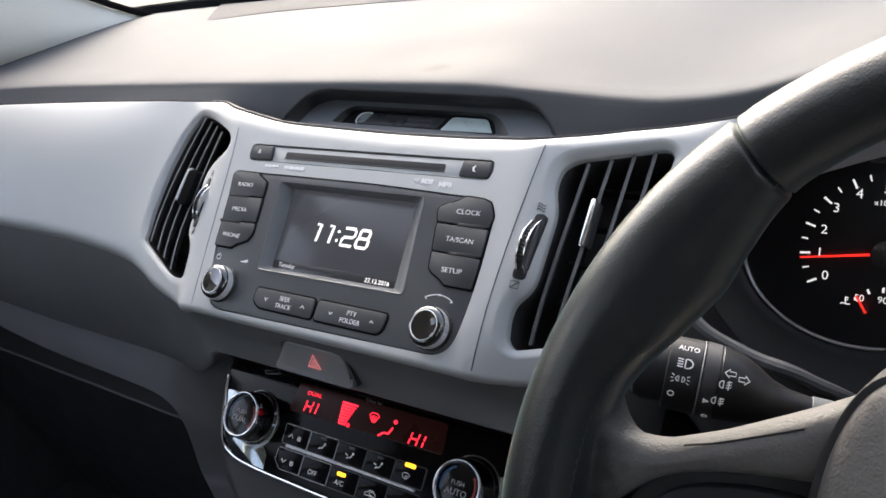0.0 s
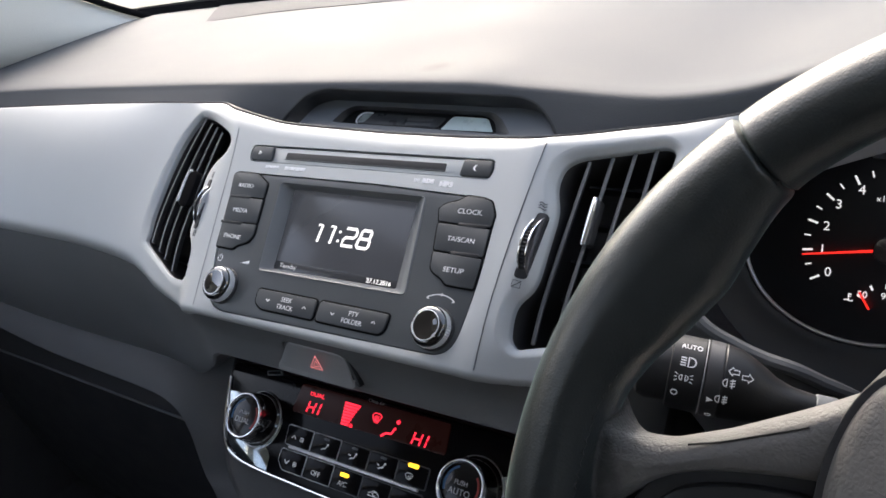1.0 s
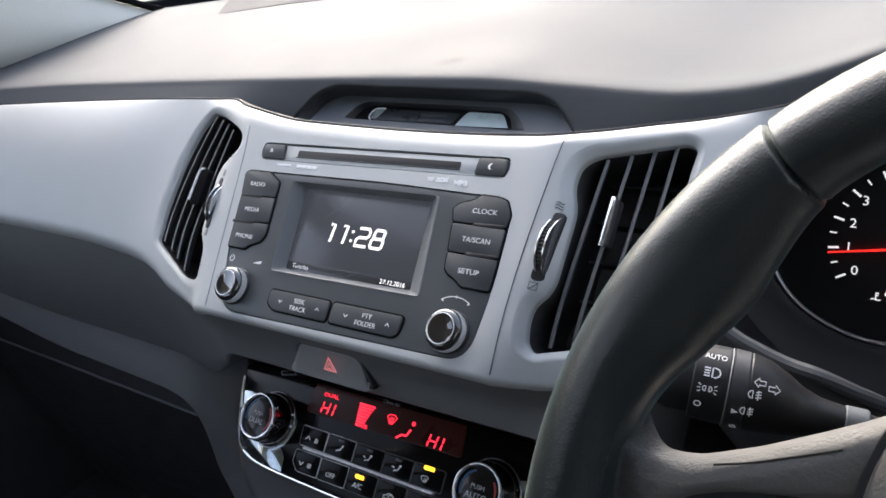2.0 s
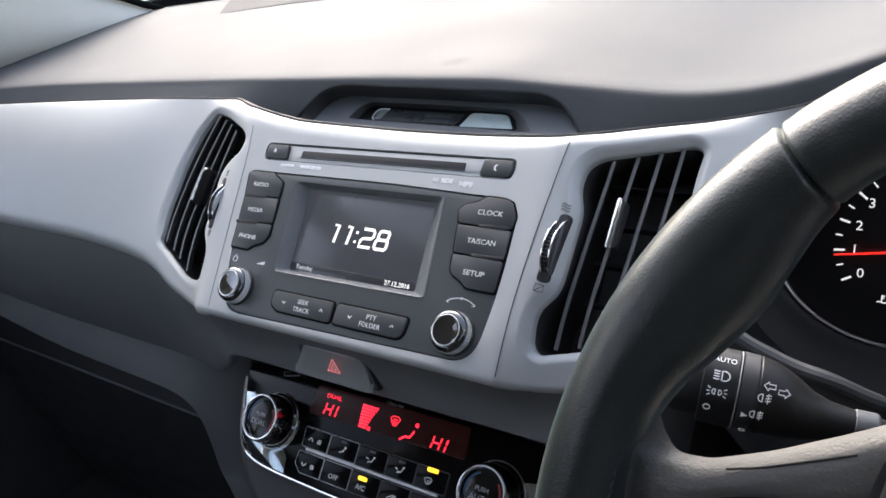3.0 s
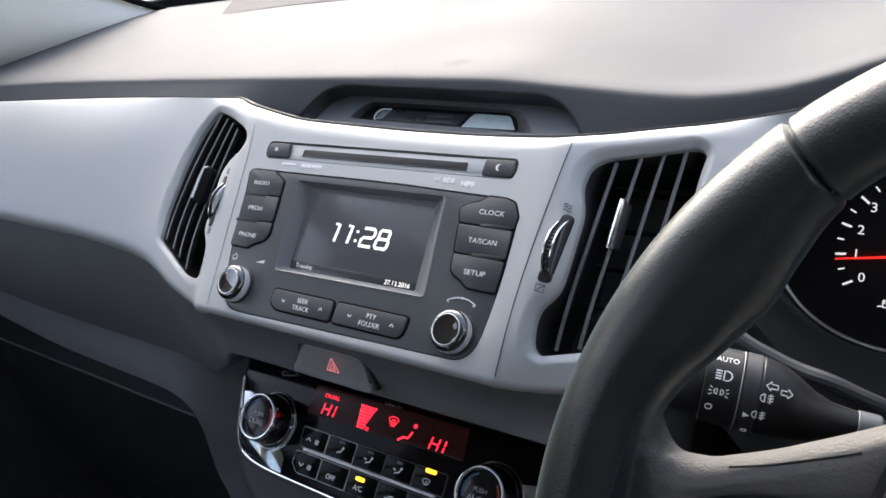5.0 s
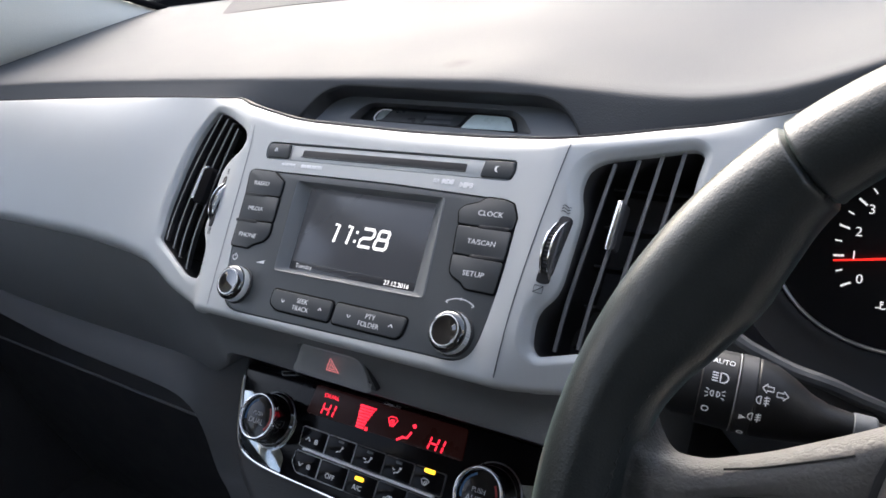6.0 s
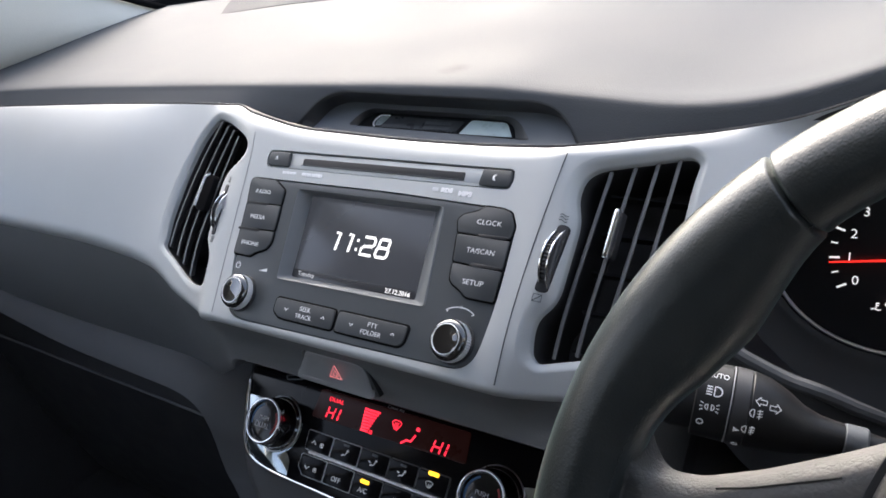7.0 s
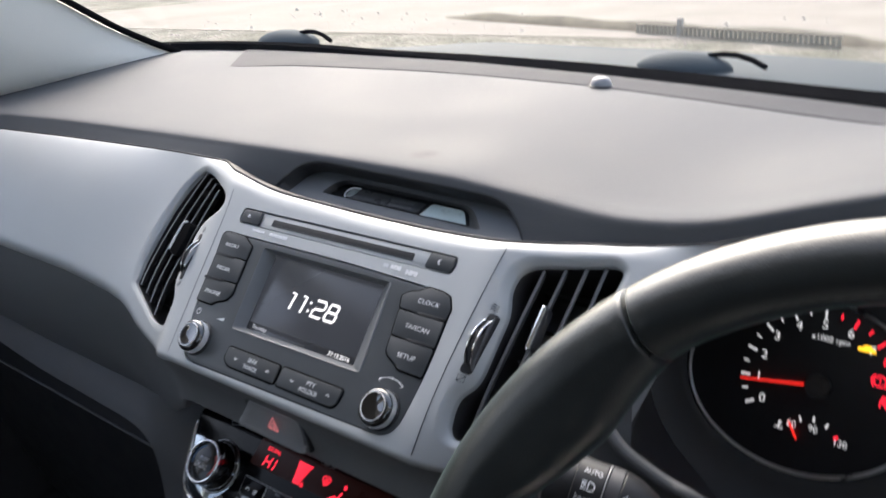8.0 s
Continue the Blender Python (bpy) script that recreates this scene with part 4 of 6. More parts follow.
for i, (word, poly, tx, ty, tw) in enumerate(SIDE_BUTTONS):
    outline = rounded(poly, 0.0014, 3)
    part("key_gap", plate(inset(outline, -0.0010), -0.001, 0.00015, 0.00005), GAP_BLACK, radio)
    key = part("button", plate(outline, -0.001, 0.0008, 0.0003), BUTTON_GREY, radio)
    words("button_word", word, 0.0027, at(tx, ty, 0.00085), PRINT, key, wide=tw / (0.0024 * len(word)))
    if i % 3 < 2:
        x0, x1 = (-0.0990, -0.0795) if i < 3 else (0.0825, 0.1005)
        y = poly[0][1] - (0.0003 if i < 3 else -0.0001)
        part("button_notch", plate(rounded([(x0 - 0.0003 * i, y - 0.0014), (x1 - 0.0010, y - 0.0014), (x1, y - 0.0004), (x1, y + 0.0004), (x0, y + 0.0004)], 0.0005, 2), 0, 0.0010, 0.0002), BLACK_MATTE, key)
for word_a, word_b, x0, x1 in (("SEEK", "TRACK", -0.0462, 0.0020), ("PTY", "FOLDER", 0.0046, 0.0548)):
    poly = [(x0 + 0.001, -0.0525), (x1, -0.0525), (x1, -0.0408), (x0, -0.0408), (x0, -0.0490)] if word_a == "SEEK" else [(x0, -0.0525), (x1 - 0.004, -0.0525), (x1 - 0.001, -0.0500), (x1, -0.0408), (x0, -0.0408)]
    if word_a == "SEEK":
        poly = [(x0 + 0.006, -0.0525)] + poly[1:]
    outline = rounded(poly, 0.0022, 3)
    part("key_gap", plate(inset(outline, -0.0011), -0.001, 0.00015, 0.00005), GAP_BLACK, radio)
    key = part("rocker_button", plate(outline, -0.001, 0.0009, 0.0004), BUTTON_GREY, radio)
    cx = (x0 + x1) / 2 + 0.0012
    words("button_word", word_a, 0.0027, at(cx, -0.0447, 0.00095), PRINT, key, wide=1.05)
    words("button_word", word_b, 0.0027, at(cx, -0.0492, 0.00095), PRINT, key, wide=1.05)
    for s, x in ((-1, cx - 0.0150), (1, cx + 0.0150)):
        strokes("arrow_mark", [[(-0.0013, -0.0007 * s), (0, 0.0007 * s), (0.0013, -0.0007 * s)]], 0.0005, at(x, -0.0468, 0.0009), PRINT, key)
strokes("power_mark", [arc(0, 0, 0.0019, 120, 420), [(0, 0.0004), (0, 0.0026)]], 0.0005, at(-0.0893, -0.0262, -0.0002), PRINT, radio)
part("volume_mark", plate([(-0.0035, -0.0010), (0.0035, -0.0010), (0.0035, 0.0012)], 0, 0.0002, 0.00005), PRINT, radio, m=at(-0.0664, -0.0262, -0.0003))
strokes("tune_mark", [arc(0, -0.0165, 0.0165, 60, 120), [(-0.0083, -0.0022), (-0.0088, -0.0026), (-0.0074, -0.0032)], [(0.0083, -0.0022), (0.0088, -0.0026), (0.0074, -0.0032)], [(0, -0.0008), (0, 0.0008)]], 0.0005, at(0.0835, -0.0250, -0.0002), PRINT, radio)


def radio_knob(u):
    knob = part("knob", lathe([(0.0118, -0.0006), (0.0118, 0.0006), (0.0114, 0.0011), (0.0104, 0.0012)], 48), BLACK_MATTE, radio, "black knob on a chrome knurled collar", at(u, -0.0434, 0))
    part("knurled_collar", lathe([(0.0111, 0.0008), (0.0111, 0.0050), (0.0108, 0.0055), (0.0100, 0.0056)], 96, teeth=1, depth=0.0006), BRIGHT_PLATE, knob, "knurled chrome collar", sharp=20)
    part("knob_cap", lathe([(0.0102, 0.0052), (0.0109, 0.0056), (0.0109, 0.0062), (0.0105, 0.0073), (0.0096, 0.0082), (0.0084, 0.0087), (0.0076, 0.0088), (0.0066, 0.0087), (0.0044, 0.0083), (0.0022, 0.0081), (0.0004, 0.0080)], 48), BLACK_GLOSS, knob, "glossy black cap", sharp=60)
    part("knob_ring", lathe([(0.0082, 0.0085), (0.0081, 0.0091), (0.0077, 0.0092), (0.0076, 0.0086)], 48, cap1=False), BRIGHT_PLATE, knob, "thin bright ring")
    part("pointer", plate([(-0.0012, -0.0008), (0.0012, -0.0008), (0, 0.0014)], 0, 0.0003, 0.0001), PALE_RING, knob, m=at(0.0078 * math.cos(radians(-35)), 0.0078 * math.sin(radians(-35)), 0.0088, 235))


radio_knob(-0.0780)
radio_knob(0.0850)

part("slot_gap", plate(inset(SLOT_EDGE, -0.0001), -0.0045, -0.0026, 0.0001), BLACK_MATTE, radio)
slot = part("disc_slot_plate", plate(inset(SLOT_EDGE, 0.0009), -0.0040, -0.0012, 0.0004), SILVER, radio, "silver plate with a long disc slot")
part("disc_slot", plate(rounded(rect(-0.0622, 0.0622, 0.0440, 0.0489), 0.001, 2), -0.002, -0.0009, 0.0001), BLACK_MATTE, slot)
part("slot_lip", sweep([(x, 0.0443, -0.0008) for x in span(-0.0625, 0.0625, 12)], round_section(0.00035, 6)), RADIO_GREY, slot)
for side in (-1, 1):
    key = part("slot_button", plate(rounded([(side * 0.0728, 0.0420), (side * 0.0918, 0.0420), (side * 0.0932, 0.0465), (side * 0.0924, 0.0516), (side * 0.0738, 0.0516)], 0.0015, 3), -0.002, 0.0006, 0.0008), BUTTON_GREY, slot)
    if side < 0:
        part("eject_mark", plate([(-0.0014, -0.0002), (0.0014, -0.0002), (0, 0.0016)], 0, 0.0002, 0.00004), PRINT, key, m=at(-0.0850, 0.0472, 0.0006))
        part("eject_bar", plate(rect(-0.0014, 0.0014, -0.0011, -0.0006), 0, 0.0002, 0.00004), PRINT, key, m=at(-0.0850, 0.0472, 0.0006))
    else:
        moon = arc(0, 0, 0.0018, 60, 300, 14) + arc(0.0011, 0, 0.0017, 250, 110, 14)
        part("moon_mark", plate(moon, 0, 0.0002, 0.00004), PRINT, key, m=at(0.0830, 0.0468, 0.0006))
# Unreadable maker's marks beside the slot: plain bars.
for x0, x1, y0, y1 in ((-0.0764, -0.0640, 0.0371, 0.0389), (-0.0591, -0.0410, 0.0366, 0.0390), (0.0440, 0.0482, 0.0360, 0.0384)):
    gaps = span(x0, x1, 5)
    for a, b in zip(gaps, gaps[1:]):
        part("printed_bar", plate(rect(a, b - 0.0004, y0, y1), 0, 0.0001, 0.00003), PRINT, radio, m=at(0, 0, 0.0001))
words("printed_word", "RDS", 0.0024, at(0.0538, 0.0371, 0.0002), BRIGHT_PRINT, radio, wide=1.25, bold=0.00028)
words("printed_word", "MP3", 0.0026, at(0.0664, 0.0361, 0.0002), BRIGHT_PRINT, radio, wide=1.35, bold=0.00028)


# ---- air vents ----
def on_trim(u, v, off=0.0):
    """A frame lying on the trim's face."""
    du, dv = (trim_w(u + 0.001, v) - trim_w(u - 0.001, v)) / 0.002, (trim_w(u, v + 0.001) - trim_w(u, v - 0.001)) / 0.002
    x, n = Vector((1, 0, du)).normalized(), Vector((-du, -dv, 1)).normalized()
    y = n.cross(x)
    p = Vector((u, v, trim_w(u, v))) + n * off
    return Matrix(((x.x, y.x, n.x, p.x), (x.y, y.y, n.y, p.y), (x.z, y.z, n.z, p.z), (0, 0, 0, 1)))


# Each slat's centre line: its upper end, middle and lower end, as (u, v).
SLATS = {1: [((0.1412, 0.0600), (0.1378, 0.0120), (0.1345, -0.0385)), ((0.1518, 0.0645), (0.1484, 0.0150), (0.1450, -0.0350)), ((0.1620, 0.0690), (0.1588, 0.0170), (0.1556, -0.0310)), ((0.1718, 0.0725), (0.1690, 0.0200), (0.1660, -0.0270))],
         -1: [((-0.1791, 0.0790), (-0.1930, 0.0310), (-0.1950, -0.0190)), ((-0.1670, 0.0750), (-0.1800, 0.0270), (-0.1815, -0.0245)), ((-0.1556, 0.0706), (-0.1672, 0.0220), (-0.1695, -0.0300)), ((-0.1439, 0.0650), (-0.1518, 0.0170), (-0.1545, -0.0375))]}


def air_vent(side):
    vent = thing("air_vent", FACE, "black slatted air vent in a silver surround beside the radio", "air vent", "air vents")
    inner = VENT_DRIVER if side > 0 else VENT_PASSENGER
    outer = inset(VENT_DRIVER, -0.0052) if side > 0 else BEVEL_PASSENGER
    k = len(inner)

    def deep(i):
        """How far the opening lies below the trim: little on the side next to the radio."""
        u = abs(inner[i][0])
        low = min(1.0, max(0.0, (-inner[i][1] - 0.008) / 0.012))
        return 0.0036 if side > 0 else 0.0010 + 0.0017 * min(1.0, max(0.0, (u - 0.138) / 0.03)) * (1 - 0.8 * low)

    def ring(s, drop, sink=0.0):
        pts = [(a[0] + (b[0] - a[0]) * s, a[1] + (b[1] - a[1]) * s) for a, b in zip(outer, inner)]
        return [(x, y, trim_w(x, y) - 0.0001 - deep(i) * drop - sink) for i, (x, y) in enumerate(pts)]

    bevel = [ring(0, 0, 0.004), ring(0, 0)] + [ring(s, (1 - math.cos(math.pi * s * 0.62)) / (1 - math.cos(math.pi * 0.62))) for s in (0.12, 0.26, 0.42, 0.58, 0.74, 0.88, 0.97)] + [ring(1.0, 1.1, 0.0006), ring(1.01, 1.2, 0.003)]
    part("surround", loft(bevel), SILVER, vent, "bevelled silver surround", sharp=60)
    part("duct", loft([ring(1.005, 1.0, 0.0025), ring(1.01, 1.0, 0.036), ring(1.06, 1.0, 0.046)], cap1=True), DUCT, vent, "black duct")
    for top, mid, low in SLATS[side]:
        pts = []
        for t in span(0, 1, 13):
            a, b, c = (1 - t) * (1 - 2 * t), 4 * t * (1 - t), t * (2 * t - 1)
            u, v = top[0] * a + mid[0] * b + low[0] * c, top[1] * a + mid[1] * b + low[1] * c
            pts.append((u, v, trim_w(u, v) - (0.0095 if side > 0 else 0.0070)))
        aim = 0.45 if side > 0 else 0.95
        sec = [(x - aim * (h - 0.004), h) for x, h in ((-0.0007, -0.010), (0.0007, -0.010), (0.0012, 0.0030), (0.0008, 0.0041), (-0.0008, 0.0041), (-0.0012, 0.0030))]
        part("slat", sweep(pts, sec), SLAT, vent)
    for v in span(-0.03, 0.055, 5):
        a, b = (0.134, 0.178) if side > 0 else (0.145, 0.195)
        part("rear_slat", sweep([(side * u, v + 0.1 * (u - 0.15), face_w(u) - 0.030) for u in span(a, b, 6)], [(-0.0006, -0.006), (0.0006, -0.006), (0.0006, 0.003), (-0.0006, 0.003)], up=(0, 0, 1)), BLACK_MATTE, vent)
    if side > 0:
        tab = part("slider_tab", plate(rounded(rect(-0.0030, 0.0030, -0.0125, 0.0125), 0.002, 3), -0.004, 0.0012, 0.0012), BLACK_MATTE, vent, "black slider tab with a chrome strip", at(0.1492, 0.0277, face_w(0.154) - 0.0030, -2))
        part("chrome_strip", plate(rounded(rect(-0.0016, 0.0016, -0.0132, 0.0132), 0.0014, 4), 0.0008, 0.0036, 0.0014), CHROME, tab, "chrome strip")
    else:
        tab = part("slider_tab", plate(rounded([(-0.0085, -0.0125), (0.0085, -0.0150), (0.0095, 0.0120), (-0.0065, 0.0140)], [0.0035, 0.0045, 0.0050, 0.0050], 5), -0.010, 0.0030, 0.0014), RUBBER, vent, "black slider tab with a chrome strip", on_trim(-0.1610, 0.0218, -0.0014))
        bow = smooth_path([(-0.0015, 0.0132, 0.0026), (-0.0050, 0.0122, 0.0030), (-0.0066, 0.0085, 0.0032), (-0.0074, 0.0, 0.0032), (-0.0082, -0.0105, 0.0030)], 5)
        part("chrome_strip", sweep(bow, round_section(0.0011, 10)), BRIGHT_PLATE, tab, "bowed chrome strip")
    # Thumb wheel in its slot.
    base = lambda x, y: face_w(x)  # noqa: E731
    slot_edge = rounded([(side * 0.1216, -0.0095), (side * 0.1278, -0.0095), (side * 0.1308, 0.0265), (side * 0.1252, 0.0265)], 0.0025, 3)
    part("wheel_slot", plate(inset(slot_edge, 0), -0.002, 0.0006, 0.0003, z=base), BLACK_MATTE, vent)
    tw = part("thumb_wheel", lathe([(0.0172, -0.0016), (0.0178, -0.0013), (0.0178, 0.0013), (0.0172, 0.0016)], 110, cap0=True, teeth=1, depth=0.0006), BLACK_MATTE, vent, "knurled thumb wheel with chrome edges",
              Matrix.Translation((side * 0.1262, 0.0085, face_w(0.126) - (0.0105 if side > 0 else 0.0135))) @ Matrix.Rotation(radians(90), 4, "Y") @ Matrix.Rotation(radians(3), 4, "X"))
    for z0 in (-0.0027, 0.0015):
        part("chrome_edge", lathe([(0.0176, z0), (0.0184, z0 + 0.0001), (0.0186, z0 + 0.0006), (0.0184, z0 + 0.0011), (0.0176, z0 + 0.0012)], 64, cap0=True), CHROME, tw, "chrome edge")
    wave = [[(-0.0022, y), (-0.0011, y + 0.0006), (0, y), (0.0011, y - 0.0006), (0.0022, y)] for y in (-0.0015, 0, 0.0015)]
    strokes("open_mark", wave, 0.0004, on_trim(side * 0.1268, 0.0300, 0.0001), RADIO_GREY, vent)
    strokes("shut_mark", [[(-0.0022, -0.0018), (0.0022, -0.0018), (0.0022, 0.0018), (-0.0022, 0.0018), (-0.0022, -0.0018)], [(-0.0022, -0.0018), (0.0022, 0.0018)]], 0.0004, on_trim(side * 0.1238, -0.0126, 0.0001), RADIO_GREY, vent)


air_vent(-1)
air_vent(1)

# ---- hazard switch ----
hazard = thing("hazard_switch", FACE @ lean, "dark grey hazard switch with a red triangle, below the radio", "switch")
part("switch_surround", plate(inset(HAZ, -0.0007), -0.006, 0.0006, 0.0004), BLACK_MATTE, hazard)
part("switch_rim", frame_ring(HAZ, inset(HAZ, 0.0012), [(0, 0.0002), (0.2, 0.0016), (0.6, 0.0019), (1, 0.0009)]), HOOD_GREY, hazard)
cap = loft([[(x, y, h + 0.0034 * (max(0, 0.001 - y) / 0.010) ** 1.5) for x, y in inset(HAZ, d)] for d, h in ((0.0010, 0.0006), (0.0012, 0.0014), (0.0020, 0.0017), (0.0045, 0.0010))], cap1=True)
button = part("switch_button", cap, SWITCH_GREY, hazard)
tri = [(-0.0048, -0.0034), (0.0048, -0.0034), (0, 0.0048), (-0.0048, -0.0034)]
strokes("warning_triangle", [tri], 0.0008, at(0, 0.0012, 0.0036), HAZARD_RED, button, "red outlined triangle")
strokes("warning_triangle", [[(x * 0.45, y * 0.45) for x, y in tri]], 0.0006, at(0, 0.0006, 0.0036), HAZARD_RED, button)

# ---- climate controls ----
CL = -0.079
climate = thing("climate_control", FACE, "piano-black climate control panel with red display, below the radio", "climate control")
half = [(0.0, -0.1535), (0.082, -0.1515), (0.104, -0.1475), (0.1165, -0.1375), (0.1285, -0.1000), (0.1295, -0.0850)]
PANEL = rounded(half + [(-x, y) for x, y in half[:0:-1]], 0.006, 4)
part("panel", plate(PANEL, CL - 0.014, CL, 0.0015), PANEL_BLACK, climate, "piano-black panel")
for side in (-1, 1):
    outer = smooth_path([(side * x, y, 0) for x, y in ((0.1278, -0.0985), (0.1225, -0.1180), (0.1150, -0.1372), (0.1035, -0.1462), (0.0820, -0.1502), (0.0400, -0.1515), (0.0, -0.1522))], 6)
    part("chrome_trim", sweep([(p.x, p.y, CL + 0.0006) for p in outer], round_section(0.0011, 8)), CHROME, climate, "curved chrome trim")
    corner = [(side * x, y) for x, y in ((0.1250, -0.1060), (0.1212, -0.1180), (0.1140, -0.1362), (0.1025, -0.1448), (0.0815, -0.1488), (0.0680, -0.1494), (0.0690, -0.1400), (0.0730, -0.1352))]
    corner += [(side * x, y) for x, y in arc(0.0885, -0.1185, 0.0215, 230, 168, 10)] + [(side * 0.1160, -0.1050)]
    corner = corner if side > 0 else corner[::-1]
    part("chrome_corner", plate(corner, CL - 0.001, CL + 0.0005, 0.0002), CHROME_DARK, climate, "bright corner plate")
# Bright plate added where the left chrome trim reflects the sky.
part("chrome_strip", plate([(-0.1285, -0.0960), (-0.1255, -0.1080), (-0.1215, -0.1180), (-0.1201, -0.1175), (-0.1238, -0.1080), (-0.1272, -0.0960)], CL, CL + 0.0012, 0.0003), BRIGHT_PLATE, climate, "narrow bright strip")
part("chrome_bar", plate(rounded(rect(-0.0545, 0.0525, -0.1306, -0.1288), 0.0008, 3), CL, CL + 0.0022, 0.0008), BRIGHT_PLATE, climate, "long chrome bar")
part("panel_tab", plate(rounded([(-0.0930, -0.0888), (-0.0790, -0.0856), (-0.0815, -0.0828), (-0.0948, -0.0856)], 0.0006, 3), CL, CL + 0.0014, 0.0005), HOOD_GREY, climate, "small dark tab")
part("panel_slot", plate(rounded([(-0.0915, -0.0878), (-0.0805, -0.0853), (-0.0822, -0.0838), (-0.0930, -0.0862)], 0.0004, 3), CL + 0.001, CL + 0.0017, 0.0001), GAP_BLACK, climate)
DISPLAY = rounded([(-0.0620, -0.1068), (0.0640, -0.1055), (0.0625, -0.0868), (-0.0595, -0.0872)], 0.002, 3)
display = part("display", plate(DISPLAY, CL, CL + 0.0006, 0.0003), RED_WINDOW, climate, "dark display with glowing red signs")
DZ = CL + 0.0007


def slanted(lines, lean_by=0.16):
    return [[(x + lean_by * y, y) for x, y in line] for line in lines]


for x in (-0.0440, 0.0440):
    h, w = 0.0036, 0.0028
    letter_h = [[(-w, -h), (-w, -0.0004)], [(-w, 0.0004), (-w, h)], [(w, -h), (w, -0.0004)], [(w, 0.0004), (w, h)], [(-w + 0.0006, 0), (w - 0.0006, 0)]]
    strokes("display_letter", slanted(letter_h), 0.0011, at(x - 0.0020, -0.1010, DZ), RED_LED, display)
    strokes("display_letter", slanted([[(0, -h), (0, -0.0004)], [(0, 0.0004), (0, h)]]), 0.0012, at(x + 0.0052, -0.1010, DZ), RED_LED, display)
words("display_word", "DUAL", 0.0026, at(-0.0440, -0.0925, DZ), RED_LED, display, wide=1.35)
for k in range(8):
    y = -0.1058 + 0.0019 * k
    part("fan_bar", plate(rect(-0.0183 - 0.00015 * k, -0.0120 + 0.00055 * k + 0.00004 * k * k, y, y + 0.0014), 0, 0.0003, 0.0001), RED_LED, display, m=at(0, 0, DZ))
strokes("fan_mark", [arc(0.0007 * math.cos(a), 0.0007 * math.sin(a), 0.0006, 0, 360, 8) for a in (0.8, 2.4, 3.9, 5.5)], 0.0004, at(-0.0098, -0.1050, DZ), RED_LED, display)
strokes("demist_mark", [[(-0.0038, 0.0012), (-0.0020, 0.0026), (0.0020, 0.0026), (0.0038, 0.0012), (0.0020, -0.0018), (0.0012, -0.0022), (-0.0012, -0.0022), (-0.0020, -0.0018), (-0.0038, 0.0012)],
                        *[[(x, -0.0034), (x + 0.0005, -0.0018), (x - 0.0003, -0.0004), (x + 0.0003, 0.0012)] for x in (-0.0012, 0, 0.0012)]], 0.0006, at(0.0085, -0.0955, DZ), RED_LED, display)
strokes("footwell_mark", [[(-0.0050, -0.0050), (-0.0010, -0.0022), (0.0022, -0.0022), (0.0046, 0.0022)]], 0.0014, at(0.0200, -0.1005, DZ), RED_LED, display)
part("footwell_dot", lathe([(0.0014, 0), (0.0014, 0.0003), (0.0012, 0.0004)], 14), RED_LED, display, m=at(0.0255, -0.0945, DZ))
words("panel_word", "Clean Air", 0.0022, at(0.0050, -0.0862, CL + 0.0008), SMOKE_PRINT, climate, wide=1.1)

